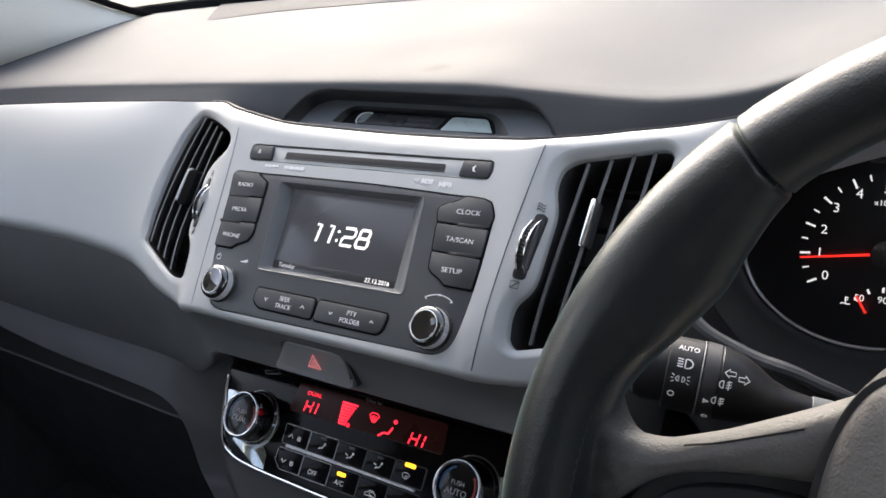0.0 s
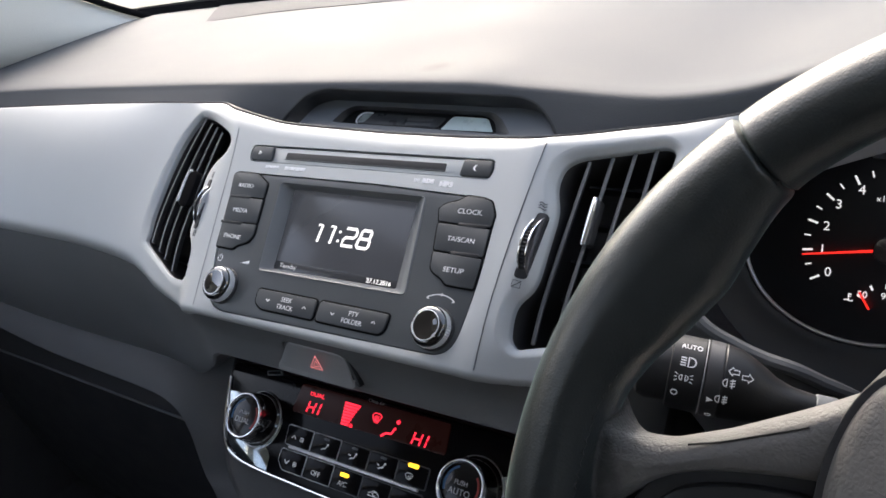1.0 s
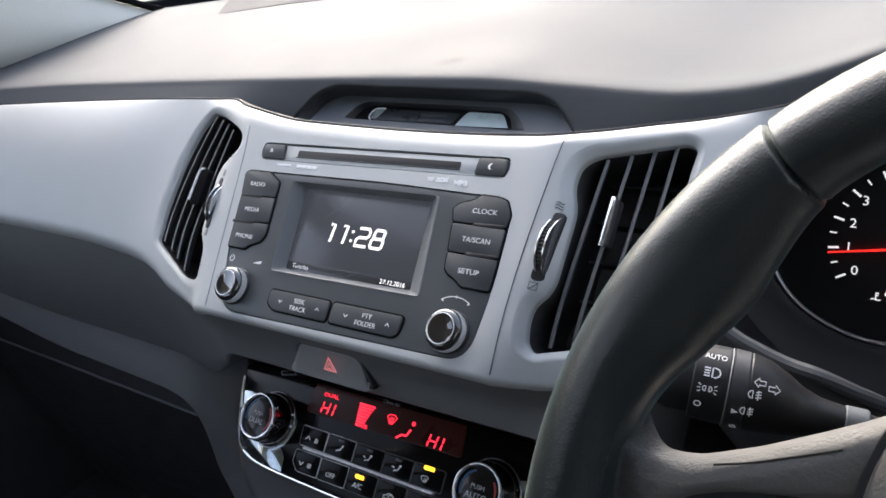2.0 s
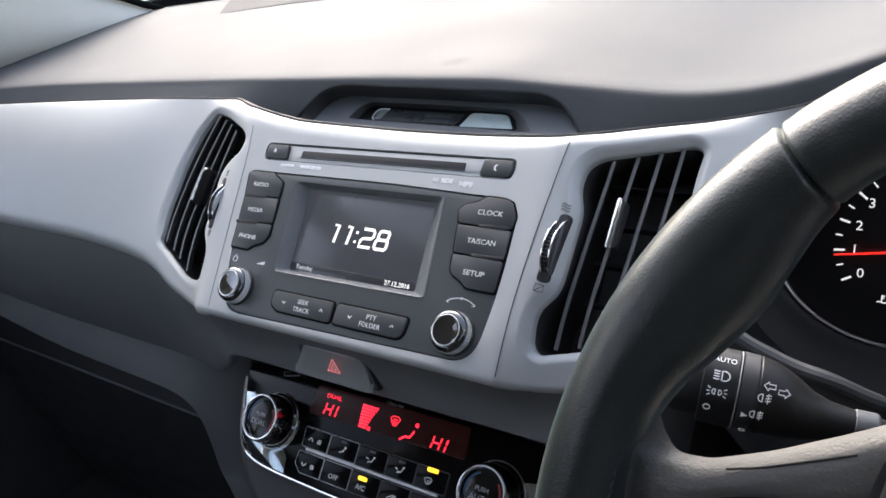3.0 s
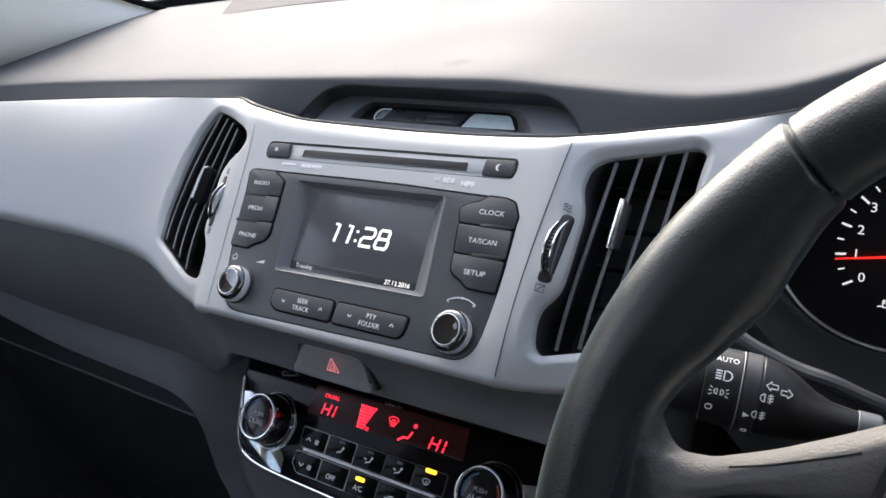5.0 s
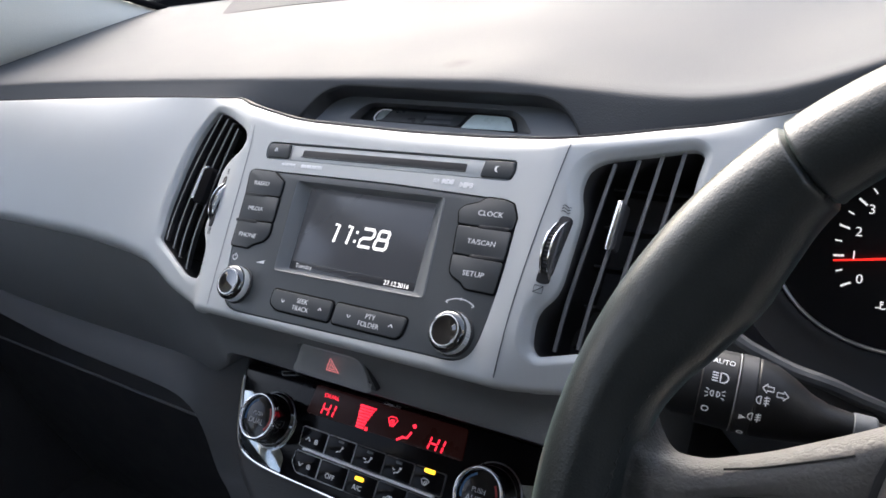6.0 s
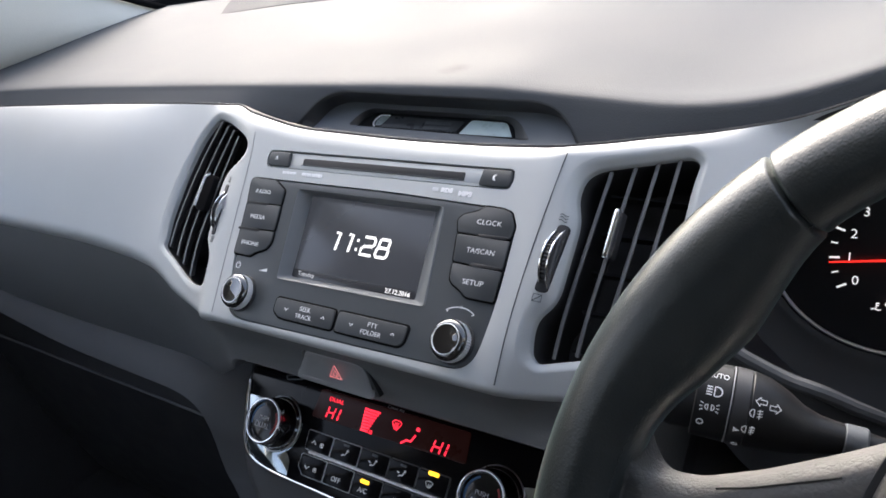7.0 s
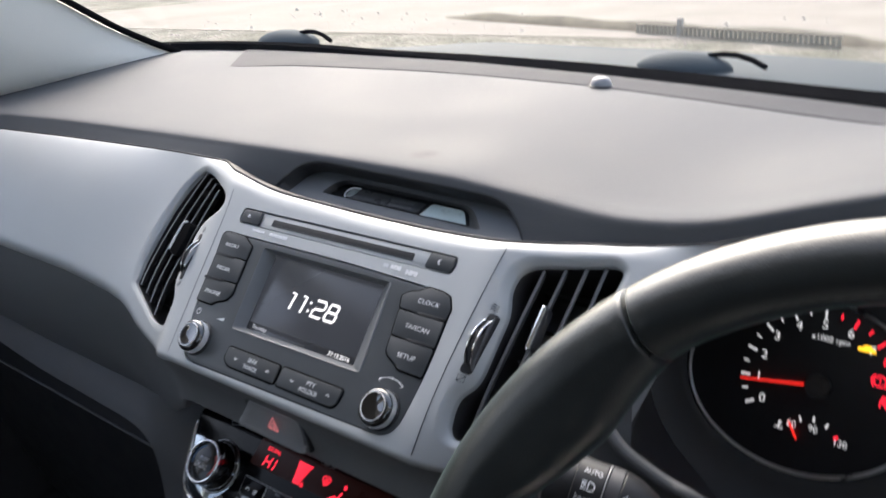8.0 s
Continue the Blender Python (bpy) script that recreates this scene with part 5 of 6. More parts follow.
FAN = [arc(0.0009 * math.cos(a), 0.0009 * math.sin(a), 0.0007, 0, 360, 8) for a in (0.8, 2.4, 3.9, 5.5)]
MAN = [[(-0.0020, -0.0016), (-0.0004, -0.0007), (0.0010, -0.0007), (0.0019, 0.0012)], arc(0.0024, 0.0021, 0.0005, 0, 360, 8)]
cols = [-0.0602, -0.0368, -0.0128, 0.0112, 0.0338, 0.0570]
for row, (y0, y1) in enumerate(((-0.1283, -0.1158), (-0.1450, -0.1318))):
    for k in range(5):
        x0, x1 = cols[k] + 0.0004, cols[k + 1] - 0.0004
        poly = [(x0, y0), (x1, y0), (x1, y1), (x0, y1)]
        if k == 0:
            poly = [(x0 + 0.001, y0), (x1, y0), (x1, y1), (x0, y1)] if row == 0 else [(x0 + 0.005, y0), (x1, y0), (x1, y1), (x0, y1), (x0 - 0.0004, y0 + 0.005)]
        outline = rounded(poly, 0.0012, 3)
        part("key_edge", frame_ring(inset(outline, -0.0006), inset(outline, 0.0002), [(0, 0.0), (0.4, 0.0009), (1, 0.0009)]), KEY_EDGE_LIT if k < 2 else KEY_EDGE_SHADED, climate, m=at(0, 0, CL))
        key = part("key", plate(outline, 0, 0.0012, 0.0006), PANEL_BLACK, climate, m=at(0, 0, CL))
        cx, cy, top = (x0 + x1) / 2, (y0 + y1) / 2, 0.0013
        if k == 0:
            s = 1 if row == 0 else -1
            strokes("arrow_mark", [[(-0.0019, -0.0009 * s), (0, 0.0012 * s), (0.0019, -0.0009 * s)]], 0.0007, at(cx - 0.0038, cy - 0.0008, top), PRINT, key)
            strokes("fan_mark", FAN, 0.0004, at(cx + 0.0035, cy - 0.0010, top), PRINT, key)
        elif row == 0 and k < 4:
            strokes("airflow_mark", MAN if k == 1 else MAN[:1] + [[(-0.0036, 0.0010), (-0.0016, 0.0004)]] + MAN[1:], 0.0007, at(cx - 0.0002, cy - 0.0010, top), PRINT, key)
            part("key_lamp", plate(rounded(rect(-0.0024, 0.0024, -0.0008, 0.0008), 0.0005, 2), 0, 0.0002, 0.0001), RADIO_GREY, key, m=at(cx, cy + 0.0043, top))
        elif row == 0:
            strokes("demist_mark", [[(-0.0028, 0.0009), (-0.0014, 0.0018), (0.0014, 0.0018), (0.0028, 0.0009), (0.0014, -0.0014), (-0.0014, -0.0014), (-0.0028, 0.0009)], [(-0.0005, -0.0022), (0, 0.0006)], [(0.0008, -0.0022), (0.0012, 0.0006)]], 0.0004, at(cx - 0.0016, cy - 0.0012, top), PRINT, key)
            part("key_lamp", plate(rounded(rect(-0.0040, 0.0040, -0.0013, 0.0013), 0.0012, 4), 0, 0.0003, 0.0001), AMBER_LED, key, "glowing amber lamp", at(0.0453, -0.1166, top))
        elif k == 1:
            words("key_word", "OFF", 0.0031, at(cx - 0.0012, cy - 0.0020, top), PRINT, key)
        elif k == 2:
            words("key_word", "A/C", 0.0031, at(-0.0030, cy - 0.0022, top), PRINT, key)
            part("key_lamp", plate(rounded(rect(-0.0036, 0.0036, -0.0013, 0.0013), 0.0012, 4), 0, 0.0003, 0.0001), AMBER_LED, key, "glowing amber lamp", at(-0.0028, -0.1350, top))
        elif k == 3:
            strokes("recirculation_mark", [[(-0.0042, -0.0012), (-0.0040, 0.0004), (-0.0020, 0.0008), (-0.0010, 0.0020), (0.0018, 0.0020), (0.0028, 0.0008), (0.0042, 0.0003), (0.0042, -0.0012), (-0.0042, -0.0012)], arc(0.0005, 0.0003, 0.0011, 40, 320)], 0.0005, at(cx, cy - 0.0018, top), PRINT, key)


def climate_knob(u, word):
    m = at(u, -0.1187, CL)
    knob = part("dial_knob", lathe([(0.0184, 0.0), (0.0184, 0.0012), (0.0172, 0.0022), (0.0164, 0.0120), (0.0156, 0.0150)], 56, cap1=False), BLACK_GLOSS, climate, "black dial with a chrome ring", m)
    part("dial_base_ring", lathe([(0.0194, 0.0), (0.0194, 0.0009), (0.0190, 0.0012), (0.0186, 0.0009)], 56, cap1=False), CHROME_SOFT, knob)
    part("chrome_ring", lathe([(0.0157, 0.0145), (0.0157, 0.0168), (0.0151, 0.0178), (0.0142, 0.0178), (0.0136, 0.0168), (0.0132, 0.0155)], 56, cap1=False), CHROME, knob, "polished chrome ring", sharp=60)
    part("dial_face", lathe([(0.0136, 0.0150), (0.0110, 0.0157), (0.0060, 0.0164), (0.0003, 0.0166)], 48), KNOB_BLACK, knob)
    for a0, a1, mat in ((-40, 40, DARK_RED), (110, 200, BLUE_PRINT)):
        strokes("heat_scale", [arc(0, 0, 0.0112, a0, a1, 18)], 0.0013, at(0, 0, 0.0157), mat, knob)
    words("dial_word", "PUSH", 0.0026, at(0, 0.0020, 0.0166), LEGEND, knob)
    words("dial_word", word, 0.0036, at(0, -0.0032, 0.0166), LEGEND, knob)


climate_knob(-0.0880, "DUAL")
climate_knob(0.0885, "AUTO")

# ---- display under the pad's visor ----
clock = thing("indicator_display", FACE, "slim indicator display under a dark visor on the dashboard", "display")


def lip_w(v):
    return -0.0325 - 0.29 * (v - 0.0794)


def pad_lip(u, v):
    """Depth of the pad's lip at (u, v)."""
    a = TO_FACE @ Vector((u, 0.0846, 1 + table(u, LIP_FOOT) - 0.0015))
    b = TO_FACE @ Vector((u, 0.0955, 1 + table(u, PAD_CREASE) - 0.0022))
    return a.z + (b.z - a.z) * (v - a.y) / (b.y - a.y)


wall = [[(x, y, pad_lip(x, y) + h) for x, y in inset(HOOD_EDGE, d)] for d, h in ((-0.0003, 0.0002), (0.0006, 0.0002), (0.0016, -0.0012))]
wall.append([(x, y, lip_w(y) - 0.0046) for x, y in inset(HOOD_IN, 0.0030)])
part("visor_wall", loft(wall), VISOR_DARK, clock, "dark recess wall")
LENS = rounded([(-0.0725, 0.0892), (-0.0580, 0.0886), (0.0079, 0.0866), (0.0690, 0.0843), (0.0728, 0.0850), (0.0630, 0.0958), (0.0540, 0.1014), (-0.0595, 0.1042), (-0.0672, 0.1000)], [0.002, 0.01, 0.02, 0.003, 0.002, 0.005, 0.006, 0.006, 0.005], 4)
FLOOR = rounded([(-0.0690, 0.0905), (-0.0560, 0.0900), (0.0079, 0.0888), (0.0560, 0.0872), (0.0592, 0.0876), (0.0540, 0.0970), (0.0462, 0.1004), (-0.0600, 0.1028), (-0.0652, 0.0992)], [0.002, 0.01, 0.02, 0.003, 0.002, 0.005, 0.006, 0.006, 0.005], 4)
face_bm = loft([[(x, y, lip_w(y) + h) for x, y in inset(HOOD_IN, 0.0025)] for h in (-0.0062, -0.0044)], cap0=True, cap1=True)
bmesh.ops.recalc_face_normals(face_bm, faces=face_bm.faces)
face_me = bpy.data.meshes.new("display_face")
face_bm.to_mesh(face_me)
face_bm.free()
finish("display_face", cut(face_me, [prism(LENS, -0.08, 0.0)]), FACE_SLATE, clock, "slate grey face")


def floor_w(x, y):
    return lip_w(y) - 0.0096


well = [[(x, y, lip_w(y) - 0.0044) for x, y in inset(LENS, -0.0002)]]
for t in (0.06, 0.14, 0.5, 0.86, 0.96):
    well.append([(a[0] + (b[0] - a[0]) * t, a[1] + (b[1] - a[1]) * t, lip_w(a[1] + (b[1] - a[1]) * t) - 0.0044 - 0.0052 * t ** 1.2) for a, b in zip(LENS, FLOOR)])
part("lens_well", loft(well), HOOD_DARK, clock, "sloping grey wall round the lens")
lens = part("lens", loft([[(x, y, floor_w(x, y) - h) for x, y in inset(FLOOR, d)] for d, h in ((-0.0006, 0.0006), (0.0002, 0.0002), (0.0010, 0.0))], cap1=True), LENS_DARK, clock, "dark smoked lens")
rp = rounded([(0.0175, 0.0887), (0.0568, 0.0883), (0.0490, 0.0988), (0.0222, 0.0998)], [0.001, 0.001, 0.003, 0.003], 4)
part("lens_patch", plate(rp, 0, 0.0003, 0.0001, z=lambda x, y: floor_w(x, y) + 0.0002), PALE_LCD, clock, "pale unlit lcd window")
rw = rounded([(-0.0545, 0.0915), (0.0140, 0.0900), (0.0175, 0.0985), (-0.0530, 0.1008)], 0.002, 3)
part("lens_window", plate(rw, 0, 0.0002, 0.0001, z=floor_w), SMOKE_WINDOW, clock, "smoky inner window")
# Reflection at the lens's left end, put into a dim pale patch.
rl = rounded([(-0.0545, 0.0922), (-0.0490, 0.0920), (-0.0450, 0.1000), (-0.0535, 0.1004)], 0.0015, 3)
part("lens_patch", plate(rl, 0, 0.0003, 0.0001, z=lambda x, y: floor_w(x, y) + 0.0002), DIM_REFLECTION, clock, "dim patch painted as the reflection at the lens's left end")
# The glint at the inner window's left end, modelled as a bright bead.
glint = smooth_path([(-0.0450, 0.1006, 0), (-0.0525, 0.1004, 0), (-0.0556, 0.0975, 0), (-0.0560, 0.0935, 0), (-0.0540, 0.0914, 0)], 4)
part("window_glint", sweep([(p.x, p.y, floor_w(p.x, p.y) + 0.0004) for p in glint], round_section(0.0006, 6)), BRIGHT_PLATE, clock, "bright line shaped as the glint on the inner window's edge")
for y in (0.0962, 0.0925):
    part("indicator_bar", plate(rect(-0.0130, 0.0080, y - 0.0011, y + 0.0011), 0, 0.0002, 0.0001, z=lambda x, y: floor_w(x, y) + 0.0003), DIM_BAR, lens)


# ---- the steering wheel's spokes and pad ----
SPOKE_TOP = [(-0.168, 0.070), (-0.158, 0.053), (-0.1520, 0.0405), (-0.1463, 0.0346), (-0.1373, 0.0340), (-0.1207, 0.0392), (-0.1039, 0.0474), (-0.0883, 0.0557), (-0.0740, 0.0640), (-0.0690, 0.0665)]
SPOKE_FOOT = [(-0.170, -0.004), (-0.1580, 0.006), (-0.1480, 0.0150), (-0.1393, 0.0226), (-0.1320, 0.0272), (-0.1176, 0.0322), (-0.1037, 0.0350), (-0.0921, 0.0366), (-0.0740, 0.0380)]


def blended(solids, voxel, rounds):
    """One skin over several closed bmeshes, with soft fillets where they meet."""
    me = bpy.data.meshes.new("blend")
    both = bmesh.new()
    for bm in solids:
        bmesh.ops.recalc_face_normals(bm, faces=bm.faces)
        bm.to_mesh(me)
        bm.free()
        both.from_mesh(me)
    both.to_mesh(me)
    both.free()
    ob = new("blend", me)
    mod = ob.modifiers.new("skin", "REMESH")
    mod.mode, mod.voxel_size = "VOXEL", voxel
    mod = ob.modifiers.new("soften", "SMOOTH")
    mod.factor, mod.iterations = 0.5, rounds
    bpy.context.view_layer.update()
    done = bpy.data.meshes.new_from_object(ob.evaluated_get(bpy.context.evaluated_depsgraph_get()))
    bpy.data.objects.remove(ob)
    bpy.data.meshes.remove(me)
    return done


for side in (-1, 1):
    rows = []
    for a in span(-0.170, -0.0690, 36):
        near = max(0.0, min(1.0, (a + 0.150) / 0.02))
        b = table(a, SPOKE_TOP) + 0.0026 * near + 0.0006
        d = b - table(a, SPOKE_FOOT)
        sec = [(b + 0.0002, -0.016), (b + 0.0014, -0.007), (b + 0.0008, -0.0005), (b - 0.0022, 0.0042), (b - 0.0060, 0.0056), (b - d * 0.55, 0.0046), (b - d * 0.85, 0.0026), (b - d, -0.0010), (b - d - 0.002, -0.012), (b - d * 0.5, -0.018)]
        rows.append([(-side * a, y, h) for y, h in sec])
    hold = [rim_ring(deg if side > 0 else 180 - deg, -0.0003) for deg in span(-12, 34, 36)]
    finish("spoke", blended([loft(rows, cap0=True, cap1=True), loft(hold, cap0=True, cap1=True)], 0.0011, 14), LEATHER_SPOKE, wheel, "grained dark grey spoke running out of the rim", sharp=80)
    sl = [(-side * a, table(a, SPOKE_TOP) + 0.0028 - 0.0030 * (a + 0.126) / 0.036, 0.0028 + 0.0022 * (a + 0.126) / 0.036) for a in span(-0.126, -0.090, 10)]
    part("spoke_seam", sweep(sl, round_section(0.00036, 6)), STITCH, wheel)
    keys = [(-0.1420, 0.0080), (-0.1350, 0.0188), (-0.1297, 0.0236), (-0.1225, 0.0270), (-0.1084, 0.0306), (-0.0966, 0.0318), (-0.0860, 0.0322), (-0.0855, -0.0300), (-0.1200, -0.0260), (-0.1360, -0.0050)]
    keys = [(-side * x, y) for x, y in keys]
    rk = rounded(keys if side > 0 else keys[::-1], 0.006, 4)
    part("control_recess", plate(inset(rk, -0.0060), -0.012, -0.0045, 0.001), BLACK_MATTE, wheel, "black switch panel")
    part("control_pad", plate(inset(rk, 0.0004), -0.006, 0.0010, 0.0015), BLACK_SATIN, wheel)
    foot = [(side * a, b) for a, b in ((0.055, -0.075), (0.070, -0.070), (0.105, -0.135), (0.085, -0.150))]
    part("lower_spoke", plate(rounded(foot if side > 0 else foot[::-1], 0.004, 3), -0.010, 0.004, 0.003), BLACK_SATIN, wheel)
half_pad = [(0.0, -0.090), (0.050, -0.085), (0.078, -0.045), (0.0850, 0.0200), (0.0838, 0.0400), (0.0815, 0.0525), (0.0770, 0.0645), (0.0710, 0.0730), (0.0500, 0.0800), (0.0, 0.0830)]
PAD = rounded(half_pad + [(-x, y) for x, y in half_pad[-2:0:-1]], 0.008, 4)
part("pad_gap", plate(inset(PAD, -0.0024), -0.03, 0.0058, 0.001), BLACK_MATTE, wheel, "dark gap round the pad")
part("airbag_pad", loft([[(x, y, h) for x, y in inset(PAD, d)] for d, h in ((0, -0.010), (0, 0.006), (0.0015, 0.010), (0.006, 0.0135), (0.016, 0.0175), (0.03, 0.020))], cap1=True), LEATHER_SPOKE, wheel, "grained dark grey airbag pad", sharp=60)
part("column_boss", lathe([(0.060, -0.11), (0.060, -0.04), (0.052, -0.012)], 32), BLACK_MATTE, wheel)
# Stitched joins across the rim.
for deg in SEAMS:
    a = radians(deg)
    out = Vector((math.cos(a), math.sin(a), 0))
    c = out * RIM_R
    loop = [c + out * (0.0142 * math.cos(b) * (rim_in(deg) if math.cos(b) < 0 else 1)) + Vector((0, 0, 0.0153 * math.sin(b))) for b in [2 * math.pi * k / 28 for k in range(28)]]
    part("rim_join", sweep(loop, round_section(0.0006, 6), closed=True, up=(-math.sin(a), math.cos(a), 0)), STITCH, wheel, "dark groove between leather panels")

# Stitched seam round the inside of the rim.
seam_path = []
for k in range(720):
    a = 2 * math.pi * k / 720
    r = RIM_R - (0.0169 + 0.0003 * (k % 3 == 0)) * math.cos(radians(38)) * rim_in(math.degrees(a))
    seam_path.append((r * math.cos(a), r * math.sin(a), 0.0182 * math.sin(radians(38)) + 0.0006 * (k % 3 - 1)))
part("rim_stitching", sweep(seam_path, round_section(0.00045, 5), closed=True, up=(0, 0, 1)), THREAD, wheel, "worn thread seam")

# ---- instrument cluster ----
DIAL_TILT = radians(15)
DIAL_M = Matrix(((1, 0, 0, 0.272), (0, math.sin(DIAL_TILT), -math.cos(DIAL_TILT), 0.1288), (0, math.cos(DIAL_TILT), math.sin(DIAL_TILT), 0.9654), (0, 0, 0, 1)))
cluster = thing("instrument_cluster", DIAL_M, "black instrument cluster with lit white figures and red needles", "instrument cluster")
face_poly = [(0.100 + 0.200 * math.cos(2 * math.pi * k / 64), 0.0 + 0.105 * math.sin(2 * math.pi * k / 64)) for k in range(64)]
part("dial_plate", plate(face_poly, -0.012, -0.0015, 0.001), DIAL, cluster, "black dial plate")
shell = []
for d, h in ((0.0, -0.003), (0.004, 0.012), (0.010, 0.030)):
    shell.append([(0.100 + (0.198 + d) * math.cos(b), -0.002 + (0.100 + d) * math.sin(b), h + max(0.0, math.sin(b)) * h * 1.2) for b in [2 * math.pi * k / 64 for k in range(64)]])
part("housing", loft(shell), BLACK_SATIN, cluster, "dark flared housing")
ring_pts = [(-0.0095 + 0.0640 * math.cos(radians(b)), -0.0020 + 0.0515 * math.sin(radians(b)), 0.0005) for b in span(172, 452, 74)]
part("bezel_ring", sweep(ring_pts, round_section(0.0012, 8)), CHROME_SOFT, cluster, "thin chrome bezel ring")
skirt = []
for b in span(158, 342, 60):
    c, d = math.cos(radians(b)), math.sin(radians(b))
    skirt.append([(-0.0095 + (0.0648 + r) * c, -0.0020 + (0.0523 + r) * d, h) for r, h in ((0, -0.0014), (0.0005, 0.0002), (0.006, 0.0016), (0.014, 0.0056), (0.024, 0.0130), (0.030, 0.0200))])
part("dial_skirt", loft(skirt, closed=False), SKIRT, cluster, "dark grey flared skirt round the dial", sharp=60)


def polar(r, deg):
    return r * math.cos(radians(deg)), r * math.sin(radians(deg))


for k in range(17):
    deg = 209 - 11.5 * k
    major = k % 2 == 0
    x, y = polar(0.0405 if major else 0.0412, deg)
    size = (0.0027, 0.00058) if major else (0.0017, 0.0004)
    part("tick", plate(rect(-size[0], size[0], -size[1], size[1]), 0, 0.0003, 0.0001), RED_LED if k > 10 else DIAL_WHITE, cluster, m=at(x, y, -0.0012, deg))
for n in range(8):
    x, y = polar(0.0330 if n < 3 else 0.0345, 209 - 23 * n)
    words("figure", str(n), 0.0050, at(x, y, -0.0012), DIAL_WHITE, cluster, wide=1.05)
words("unit", "x1000 rpm", 0.0030, at(0.0018, 0.0268, -0.0012), DIAL_WHITE, cluster, wide=1.05)
nx, ny = polar(0.0250, 189.3)
part("needle", plate([(-0.0180, -0.0007), (0.0180, -0.0004), (0.0180, 0.0004), (-0.0180, 0.0007)], 0, 0.0010, 0.0003), NEEDLE, cluster, "glowing red needle", at(nx, ny, 0.0004, 189.3))
part("needle_hub", lathe([(0.0074, -0.001), (0.0074, 0.0020), (0.0068, 0.0028), (0.002, 0.0030)], 32), BLACK_GLOSS, cluster, "black needle hub")
# Glints round the hub, drawn as thin grey strokes.
strokes("hub_glint", [arc(0, 0, 0.0073, 20, 140, 14), arc(0, 0, 0.0073, 200, 330, 14)], 0.0003, at(0, 0, 0.0022), RADIO_GREY, cluster)
for k in range(5):
    deg = 145 - 27.5 * k
    x, y = 0.0008 + 0.0155 * math.cos(radians(deg)), -0.0365 + 0.0165 * math.sin(radians(deg))
    part("tick", plate(rect(-0.0014, 0.0014, -0.0006, 0.0006), 0, 0.0003, 0.0001), RED_LED if k == 4 else DIAL_WHITE, cluster, m=at(x, y, -0.0012, deg))
for word, x, y in (("50", -0.0106, -0.0262), ("90", 0.0010, -0.0258), ("130", 0.0160, -0.0298)):
    words("figure", word, 0.0036, at(x, y, -0.0012), DIAL_WHITE, cluster)
tx, ty, tdeg = -0.0092, -0.0292, -58
part("temperature_needle", plate(rect(-0.0052, 0.0052, -0.0005, 0.0005), 0, 0.0010, 0.0002), NEEDLE, cluster, "short red needle", at(tx, ty, 0, tdeg))
strokes("coolant_mark", [[(0, -0.0014), (0, 0.0022)], [(0, 0.0018), (0.0014, 0.0018)], [(0, 0.0006), (0.0012, 0.0006)], [(-0.0024, -0.0018), (-0.001, -0.0014), (0.001, -0.0020), (0.0024, -0.0016)]], 0.0006, at(-0.0172, -0.0285, -0.0012), DIAL_WHITE, cluster)
CAR = [(-0.0046, -0.0014), (-0.0048, 0.0002), (-0.0024, 0.0006), (-0.0014, 0.0020), (0.0016, 0.0020), (0.0026, 0.0006), (0.0046, 0.0000), (0.0044, -0.0014)]
part("warning_lamp", plate(CAR, 0, 0.0003, 0.0001), AMBER_LED, cluster, "amber car-shaped warning lamp", at(0.0205, 0.0262, -0.0012))
strokes("warning_lamp", [arc(0, 0, 0.0030, 0, 360, 20), arc(0, 0, 0.0042, 130, 230, 10), arc(0, 0, 0.0042, -50, 50, 10), [(0, 0.0016), (0, -0.0004)], [(0, -0.0012), (0, -0.0017)]], 0.0007, at(0.0295, 0.0105, -0.0012), RED_LED, cluster, "red brake warning lamp")
strokes("warning_lamp", [arc(0, 0.0024, 0.0010, 0, 360, 10), [(-0.0016, -0.0028), (-0.0014, 0.0006), (0.0014, 0.0006), (0.0016, -0.0028)], [(-0.0018, 0.0012), (0.0018, -0.0020)]], 0.0008, at(0.0330, -0.0008, -0.0012), RED_LED, cluster, "red seat belt warning lamp")
strokes("warning_lamp", [[(-0.0022, -0.0016), (0.0022, -0.0016), (0.0022, 0.0016), (-0.0022, 0.0016), (-0.0022, -0.0016)], [(-0.0012, 0.0024), (0.0004, 0.0024)]], 0.0008, at(0.0320, 0.0215, -0.0012), RED_LED, cluster, "red warning lamp")

# Dark roof of the cluster's recess, under the trim.
hood_rows = []
for u in span(0.204, 0.49, 24):
    v, w = trim_section(u)[-1]
    p = FACE @ Vector((u, v - 0.004, w - 0.005))
    hood_rows.append([(u, p.y, p.z), (u, p.y + 0.004, p.z - 0.003), (u, p.y + 0.02, p.z - 0.004), (u, 0.150, p.z - 0.002), (u, 0.17, p.z - 0.05)])
finish("cluster_hood", slab(hood_rows, (0, 0.002, 0.006)), BLACK_SATIN, dashboard, "dark roof over the instruments")

# Panel between the vent and the cluster, and the knee panel below it.
side_grid = []
for t in span(0, 1, 12):
    v = 0.060 - 0.175 * t
    a = FACE @ Vector((0.199, v, face_w(0.2) - 0.022))
    ang = radians(160 + 75 * t)
    b = DIAL_M @ Vector((0.088 + 0.187 * math.cos(ang), -0.012 + 0.088 * math.sin(ang), 0.010))
    side_grid.append([tuple(a + Vector((-0.006, 0.02, -0.012)))] + [tuple(a.lerp(b, s) + Vector((0, -0.010 * math.sin(math.pi * s), 0))) for s in span(0, 1, 7)])
finish("driver_side_panel", slab(side_grid, (0.004, 0.004, 0)), HOOD_DARK, dashboard, "slate grey panel beside the cluster")
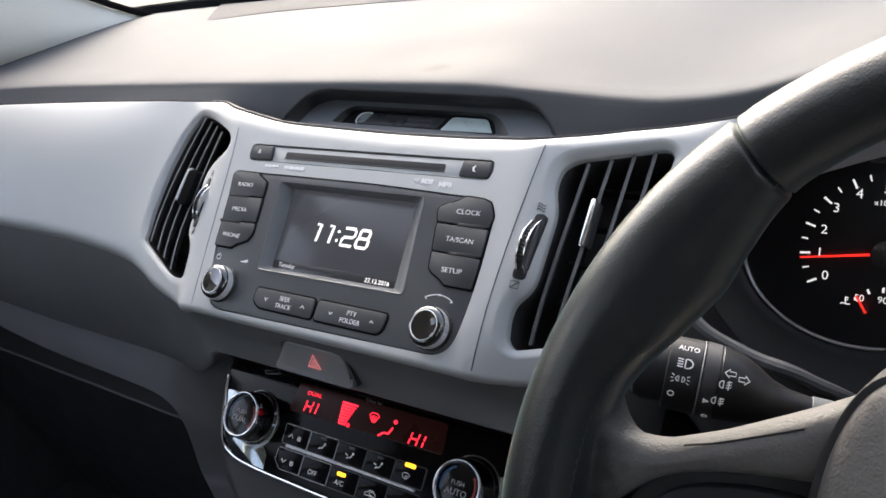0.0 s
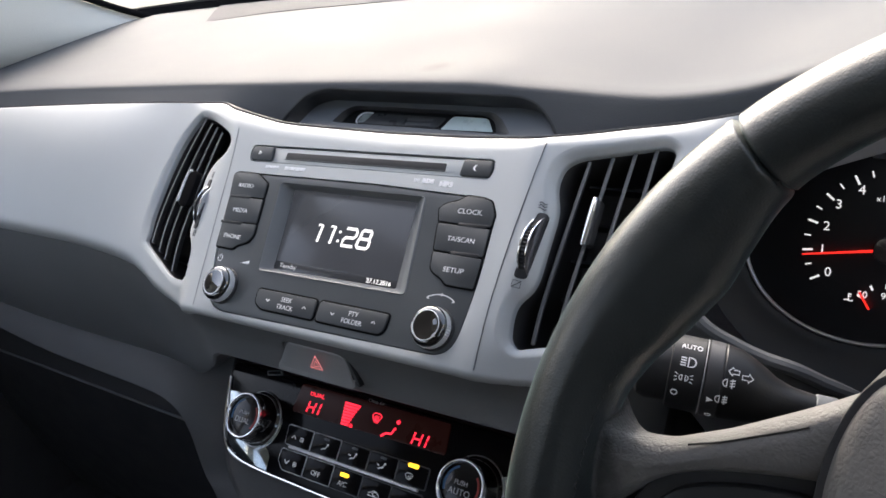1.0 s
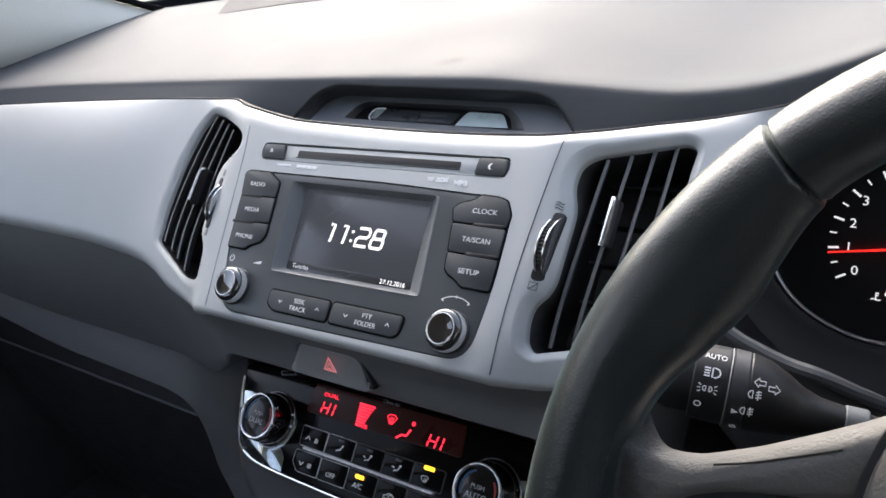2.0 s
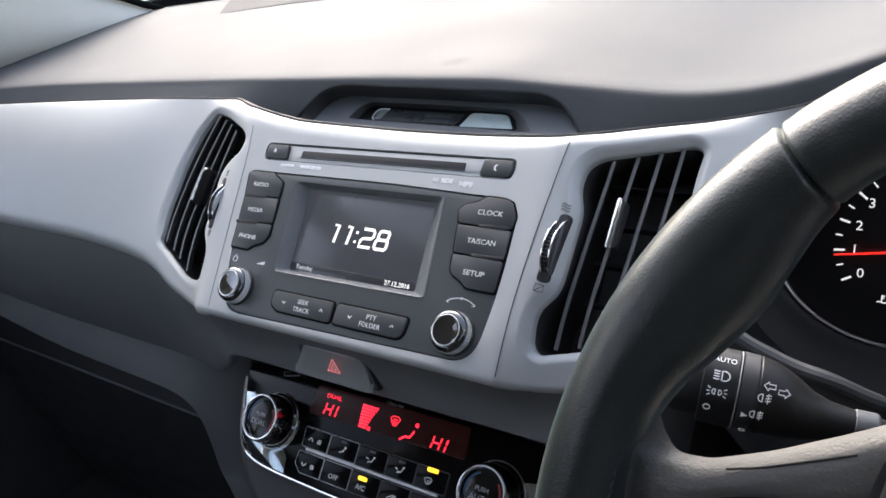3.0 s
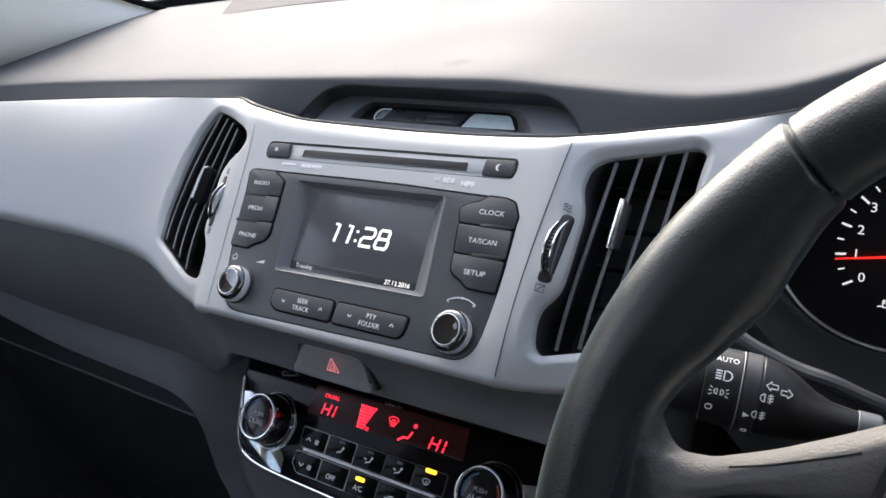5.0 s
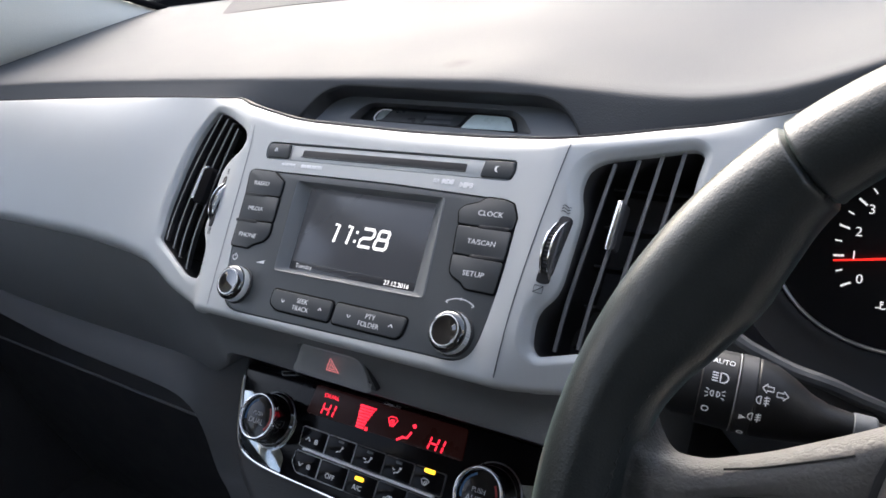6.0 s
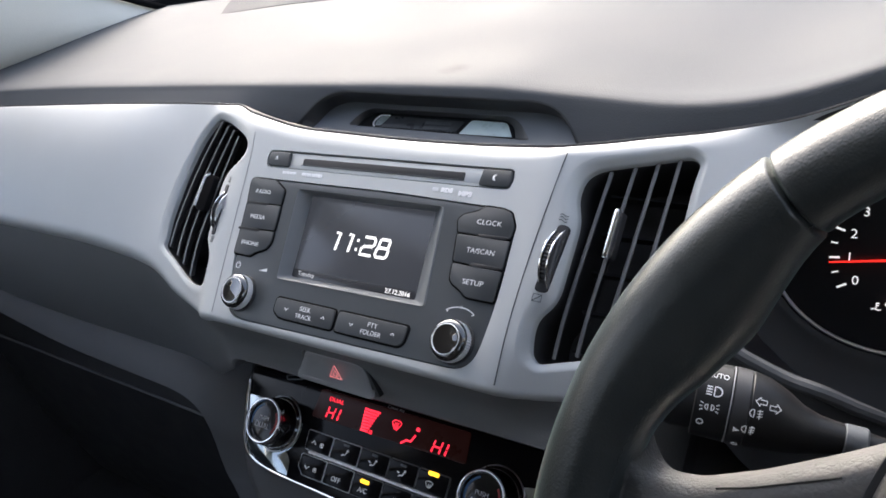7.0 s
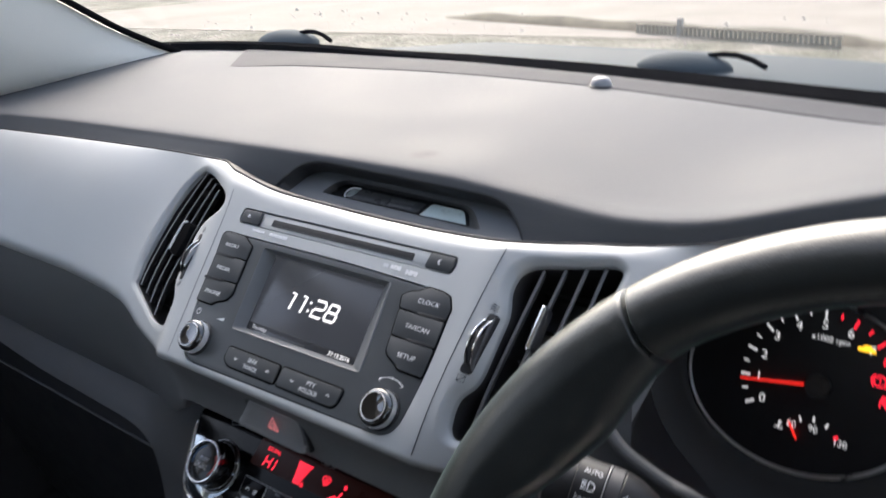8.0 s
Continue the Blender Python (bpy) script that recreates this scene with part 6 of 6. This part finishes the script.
knee = [[(x, y, 1 + z) for y, z in [(0.125, -0.10), (0.10, -0.14), (0.05, -0.22), (0.04, -0.35), (0.12, -0.55)]] for x in span(0.16, 0.78, 10)]
finish("knee_panel", slab(knee, (0, 0.01, -0.004)), SOFT_DARK, dashboard, "dark grey knee panel")
cheek = [[(x, y, 1 + z) for y, z in [(0.11, -0.02), (0.09, -0.06), (0.10, -0.12)]] for x in span(0.56, 0.78, 5)]
finish("end_panel", slab(cheek, (0, 0.01, -0.004)), SOFT_DARK, dashboard)

# Steering column shroud behind the stalk.
SHROUD = smooth_path([(0.196, -0.008, 1.012), (0.212, -0.016, 1.000), (0.225, -0.021, 0.9905), (0.238, -0.0215, 0.9845), (0.248, -0.0215, 0.981), (0.260, -0.0215, 0.9785), (0.275, -0.014, 0.968),
                      (0.30, 0.004, 0.950), (0.40, 0.01, 0.945), (0.47, 0.01, 0.95), (0.53, 0.01, 0.96)], 4)
# The highlight on the rounded edge is put into a paler grey than the shroud's.
part("shroud_edge", sweep(SHROUD[:27], round_section(0.0030, 10)), SHROUD_GREY, dashboard, "slate grey rounded edge of the column shroud")
shroud = [[(p.x, p.y + 0.0005, p.z + 0.0015), (p.x, p.y - 0.002, p.z - 0.006), (p.x, p.y + 0.0, p.z - 0.03), (p.x, p.y + 0.012, p.z - 0.07), (p.x, p.y + 0.04, p.z - 0.10)] for p in SHROUD]
finish("column_shroud", slab(shroud, (0, 0.003, 0)), HOOD_DARK, dashboard, "charcoal steering column shroud")

# ---- light stalk behind the wheel ----
AX = Vector((0.955, 0.232, -0.185)).normalized()
N1 = Vector((0.19, 0.046, 0.98))
N1 = (N1 - AX * N1.dot(AX)).normalized()
N2 = AX.cross(N1)
N1, N2 = N1 * 0.955, N2 * 0.955
STALK = Matrix(((N1.x, N2.x, AX.x, 0.2168), (N1.y, N2.y, AX.y, -0.068), (N1.z, N2.z, AX.z, 0.9994), (0, 0, 0, 1)))
stalk = thing("light_stalk", STALK, "black light stalk with white symbols behind the wheel", "stalk")
part("end_cap", lathe([(0.0125, 0.0085), (0.0130, 0.0010), (0.0120, -0.0020), (0.0090, -0.0036), (0.002, -0.0040)], 40), BLACK_SATIN, stalk)
part("rotary_knob", lathe([(0.0138, 0.0085), (0.0146, 0.0090), (0.0147, 0.0200), (0.0142, 0.0206)], 48, cap0=True), BLACK_SATIN, stalk, "rotary light switch")
part("white_index", lathe([(0.0140, 0.0205), (0.0148, 0.0206), (0.0148, 0.0209), (0.0140, 0.0210)], 48, cap1=False), LEGEND, stalk, "thin pale line")
part("fog_ring", lathe([(0.0142, 0.0212), (0.0149, 0.0216), (0.0147, 0.0266), (0.0142, 0.0272)], 48, cap0=True), HOOD_DARK, stalk, "grey fog lamp ring")
arm_rings = []
for s, r, drop in ((0.0270, 0.0141, 0), (0.0277, 0.0146, 0), (0.0335, 0.0138, 0.0006), (0.0400, 0.0118, 0.0022), (0.0460, 0.0094, 0.0042), (0.0520, 0.0074, 0.0046), (0.0600, 0.0059, 0.0042), (0.0660, 0.0054, 0.0046), (0.1150, 0.0054, 0.0120)):
    arm_rings.append([(r * math.cos(2 * math.pi * k / 40) - drop, r * math.sin(2 * math.pi * k / 40), s) for k in range(40)])
part("arm", loft(arm_rings, cap0=True, cap1=True), BLACK_SATIN, stalk, "tapering arm")
part("pale_sleeve", lathe([(0.0058, 0.0600), (0.0064, 0.0606), (0.0064, 0.0672), (0.0058, 0.0680)], 24, cap0=True), HOOD_GREY, stalk, "grey sleeve", Matrix.Translation((-0.0043, 0, 0)))


def on_stalk(s, deg, r):
    """A frame on the stalk's skin, its y axis pointing back along the stalk's girth, its x axis along the arm."""
    a = radians(deg)
    out = Vector((math.cos(a), math.sin(a), 0))
    x = Vector((0, 0, 1))
    y = out.cross(x)
    return Matrix(((x.x, y.x, out.x, out.x * r), (x.y, y.y, out.y, out.y * r), (x.z, y.z, out.z, s), (0, 0, 0, 1)))


words("stalk_word", "AUTO", 0.0023, on_stalk(0.0152, 14, 0.01475), PRINT, stalk, wide=0.82)
LAMP = [arc(0.0006, 0, 0.0018, -90, 90, 10) + [(0.0006, 0.0018), (-0.0002, 0.0018), (-0.0002, -0.0018), (0.0006, -0.0018)]]
strokes("stalk_mark", LAMP + [[(-0.0030, y), (-0.0010, y)] for y in (-0.0015, -0.0005, 0.0005, 0.0015)], 0.0005, on_stalk(0.0150, 40, 0.01475), PRINT, stalk)
side_lamp = [arc(0, 0, 0.0010, -90, 90, 8) + [(0, -0.0010)], [(0.0016, 0.0010), (0.0026, 0.0016)], [(0.0018, 0), (0.0028, 0)], [(0.0016, -0.0010), (0.0026, -0.0016)]]
strokes("stalk_mark", [[(x + 0.0006, y) for x, y in l] for l in side_lamp] + [[(-x - 0.0006, y) for x, y in l] for l in side_lamp], 0.0004, on_stalk(0.0140, 64, 0.01475), PRINT, stalk)
strokes("stalk_mark", [arc(0, 0, 0.0011, 0, 360, 14)], 0.0004, on_stalk(0.0116, 89, 0.0147), PRINT, stalk)
part("stalk_index", plate([(0.0012, 0), (-0.0010, 0.0011), (-0.0010, -0.0011)], 0, 0.0002, 0.0001), PRINT, stalk, m=on_stalk(0.0240, 88, 0.0150))
for s, deg in ((0.0292, 58), (0.0276, 84)):
    strokes("stalk_mark", [arc(-0.0004, 0, 0.0014, 90, 270, 10) + [(-0.0004, 0.0014)], *[[(0.0006, y), (0.0024, y + 0.0004)] for y in (-0.0010, 0, 0.0010)], [(0.0014, -0.0018), (0.0014, 0.0018)]], 0.0004, on_stalk(s, deg, 0.0148), PRINT, stalk)
strokes("stalk_mark", [arc(0, 0, 0.0010, 0, 360, 14)], 0.0003, on_stalk(0.0246, 122, 0.0149), PRINT, stalk)
ARROW = [(-0.0021, 0), (-0.0005, 0.0017), (-0.0005, 0.0008), (0.0016, 0.0008), (0.0016, -0.0008), (-0.0005, -0.0008), (-0.0005, -0.0017), (-0.0021, 0)]
strokes("stalk_mark", [ARROW], 0.0004, on_stalk(0.0308, 40, 0.0146), PRINT, stalk)
strokes("stalk_mark", [[(-x, y) for x, y in ARROW]], 0.0004, on_stalk(0.0352, 45, 0.0142), PRINT, stalk)

# ---- small things on the dashboard and outside ----
sensor = thing("sun_sensor", Matrix.Translation((0.0, 0.388, 1.071)), "small pale domed sun sensor on the dashboard top", "sensor")
part("sensor_base", lathe([(0.0115, 0), (0.0115, 0.0012), (0.0105, 0.0020)], 32), BLACK_SATIN, sensor)
part("sensor_dome", lathe([(0.0100, 0.0018), (0.0094, 0.0050), (0.0074, 0.0080), (0.0040, 0.0095), (0.0006, 0.0099)], 32), PALE_SLEEVE, sensor, "pale translucent dome")
for x, y, z in ((-0.63, 0.575, 1.078), (-0.025, 0.645, 1.062)):
    wiper = thing("windscreen_wiper", Matrix.Translation((x, y, z)), "grey wiper mount with a thin dark arm outside the windscreen", "wiper", "windscreen wipers")
    part("pivot_cover", lathe([(0.066, -0.065), (0.060, -0.02), (0.058, 0.0), (0.052, 0.008), (0.038, 0.016), (0.020, 0.021), (0.006, 0.022)], 32), BONNET, wiper, m=Matrix.Translation((0, 0, -0.010)) @ Matrix.Diagonal((1, 0.6, 0.75, 1)))
    part("arm", sweep([(0.030, 0.0, 0.003), (0.046, 0.0, 0.0055), (0.062, -0.001, 0.0052), (0.080, -0.003, 0.0015), (0.098, -0.006, -0.006)], round_section(0.0032, 8)), RUBBER, wiper)

rail = thing("low_railing", Matrix.Translation((-2.68, 8.7, 0)), "low weathered slatted rail on the gravel", "railing")
ends = (Vector((-1.30, 0.279, 0)), Vector((1.08, -0.28, 0)))
for z in (0.015, 0.105):
    part("rail_bar", sweep([tuple(ends[0] + Vector((0, 0, z))), tuple(ends[1] + Vector((0, 0, z)))], rect(-0.012, 0.012, -0.012, 0.012)), RAIL, rail)
slat = None
for k in range(44):
    p = ends[0].lerp(ends[1], (k + 0.5) / 44)
    if slat is None:
        slat = part("slat", plate(rect(-0.016, 0.016, -0.006, 0.006), 0.0, 0.115, 0.003), RAIL, rail, m=Matrix.Translation(p))
    else:
        twin = new("slat", slat.data)
        twin.parent, twin.matrix_basis = rail, Matrix.Translation(p)
part("post", plate(rect(-0.03, 0.03, -0.03, 0.03), 0, 0.20, 0.006), STONE, rail, "pale post", Matrix.Translation((-0.72, 0.16, 0)))

kerb = thing("low_kerb", Matrix.Translation((-2.68, 8.74, 0)), "low mossy earth bank behind the rail", "kerb")
kerb_rows = [[(x, 0.02 - 0.231 * x + dy, -0.01 + z * min(1.0, (x + 5.2) / 1.2, (1.7 - x) / 0.6) * (1 + 0.12 * math.sin(4.1 * x))) for dy, z in ((0.0, 0.0), (0.05, 0.030), (0.16, 0.085), (0.30, 0.105), (0.42, 0.0))] for x in span(-5.2, 1.7, 50)]
finish("kerb_strip", slab(kerb_rows, (0, 0.0, -0.02)), VERGE, kerb)
rng = random.Random(4)
verts, faces = [], []
for _ in range(1500):
    x, y = rng.uniform(-12, 3), rng.uniform(4.5, 11)
    s = 0.013 * math.exp(rng.gauss(0, 0.55))
    b = len(verts)
    for i in range(5):
        a = 2 * math.pi * i / 5 + rng.uniform(-0.4, 0.4)
        verts.append((x + s * math.cos(a) * rng.uniform(0.7, 1.2), y + s * math.sin(a) * rng.uniform(0.7, 1.2), 0.0))
    verts.append((x + rng.uniform(-0.3, 0.3) * s, y, s * rng.uniform(0.5, 0.9)))
    faces += [(b + i, b + (i + 1) % 5, b + 5) for i in range(5)]
tagged(mesh_ob("scattered_stones", verts, faces, STONE), "pale stones scattered on the dirt ground", "stones", kind="stuff")
pave = [[(x, y + 0.12 * x, 0.006) for x in span(-16, 4, 6)] for y in (9.0, 14, 40)]
tagged(finish("pavement", slab(pave, (0, 0, -0.02)), PALE_YARD), "pale worn concrete yard", "pavement", kind="structure")
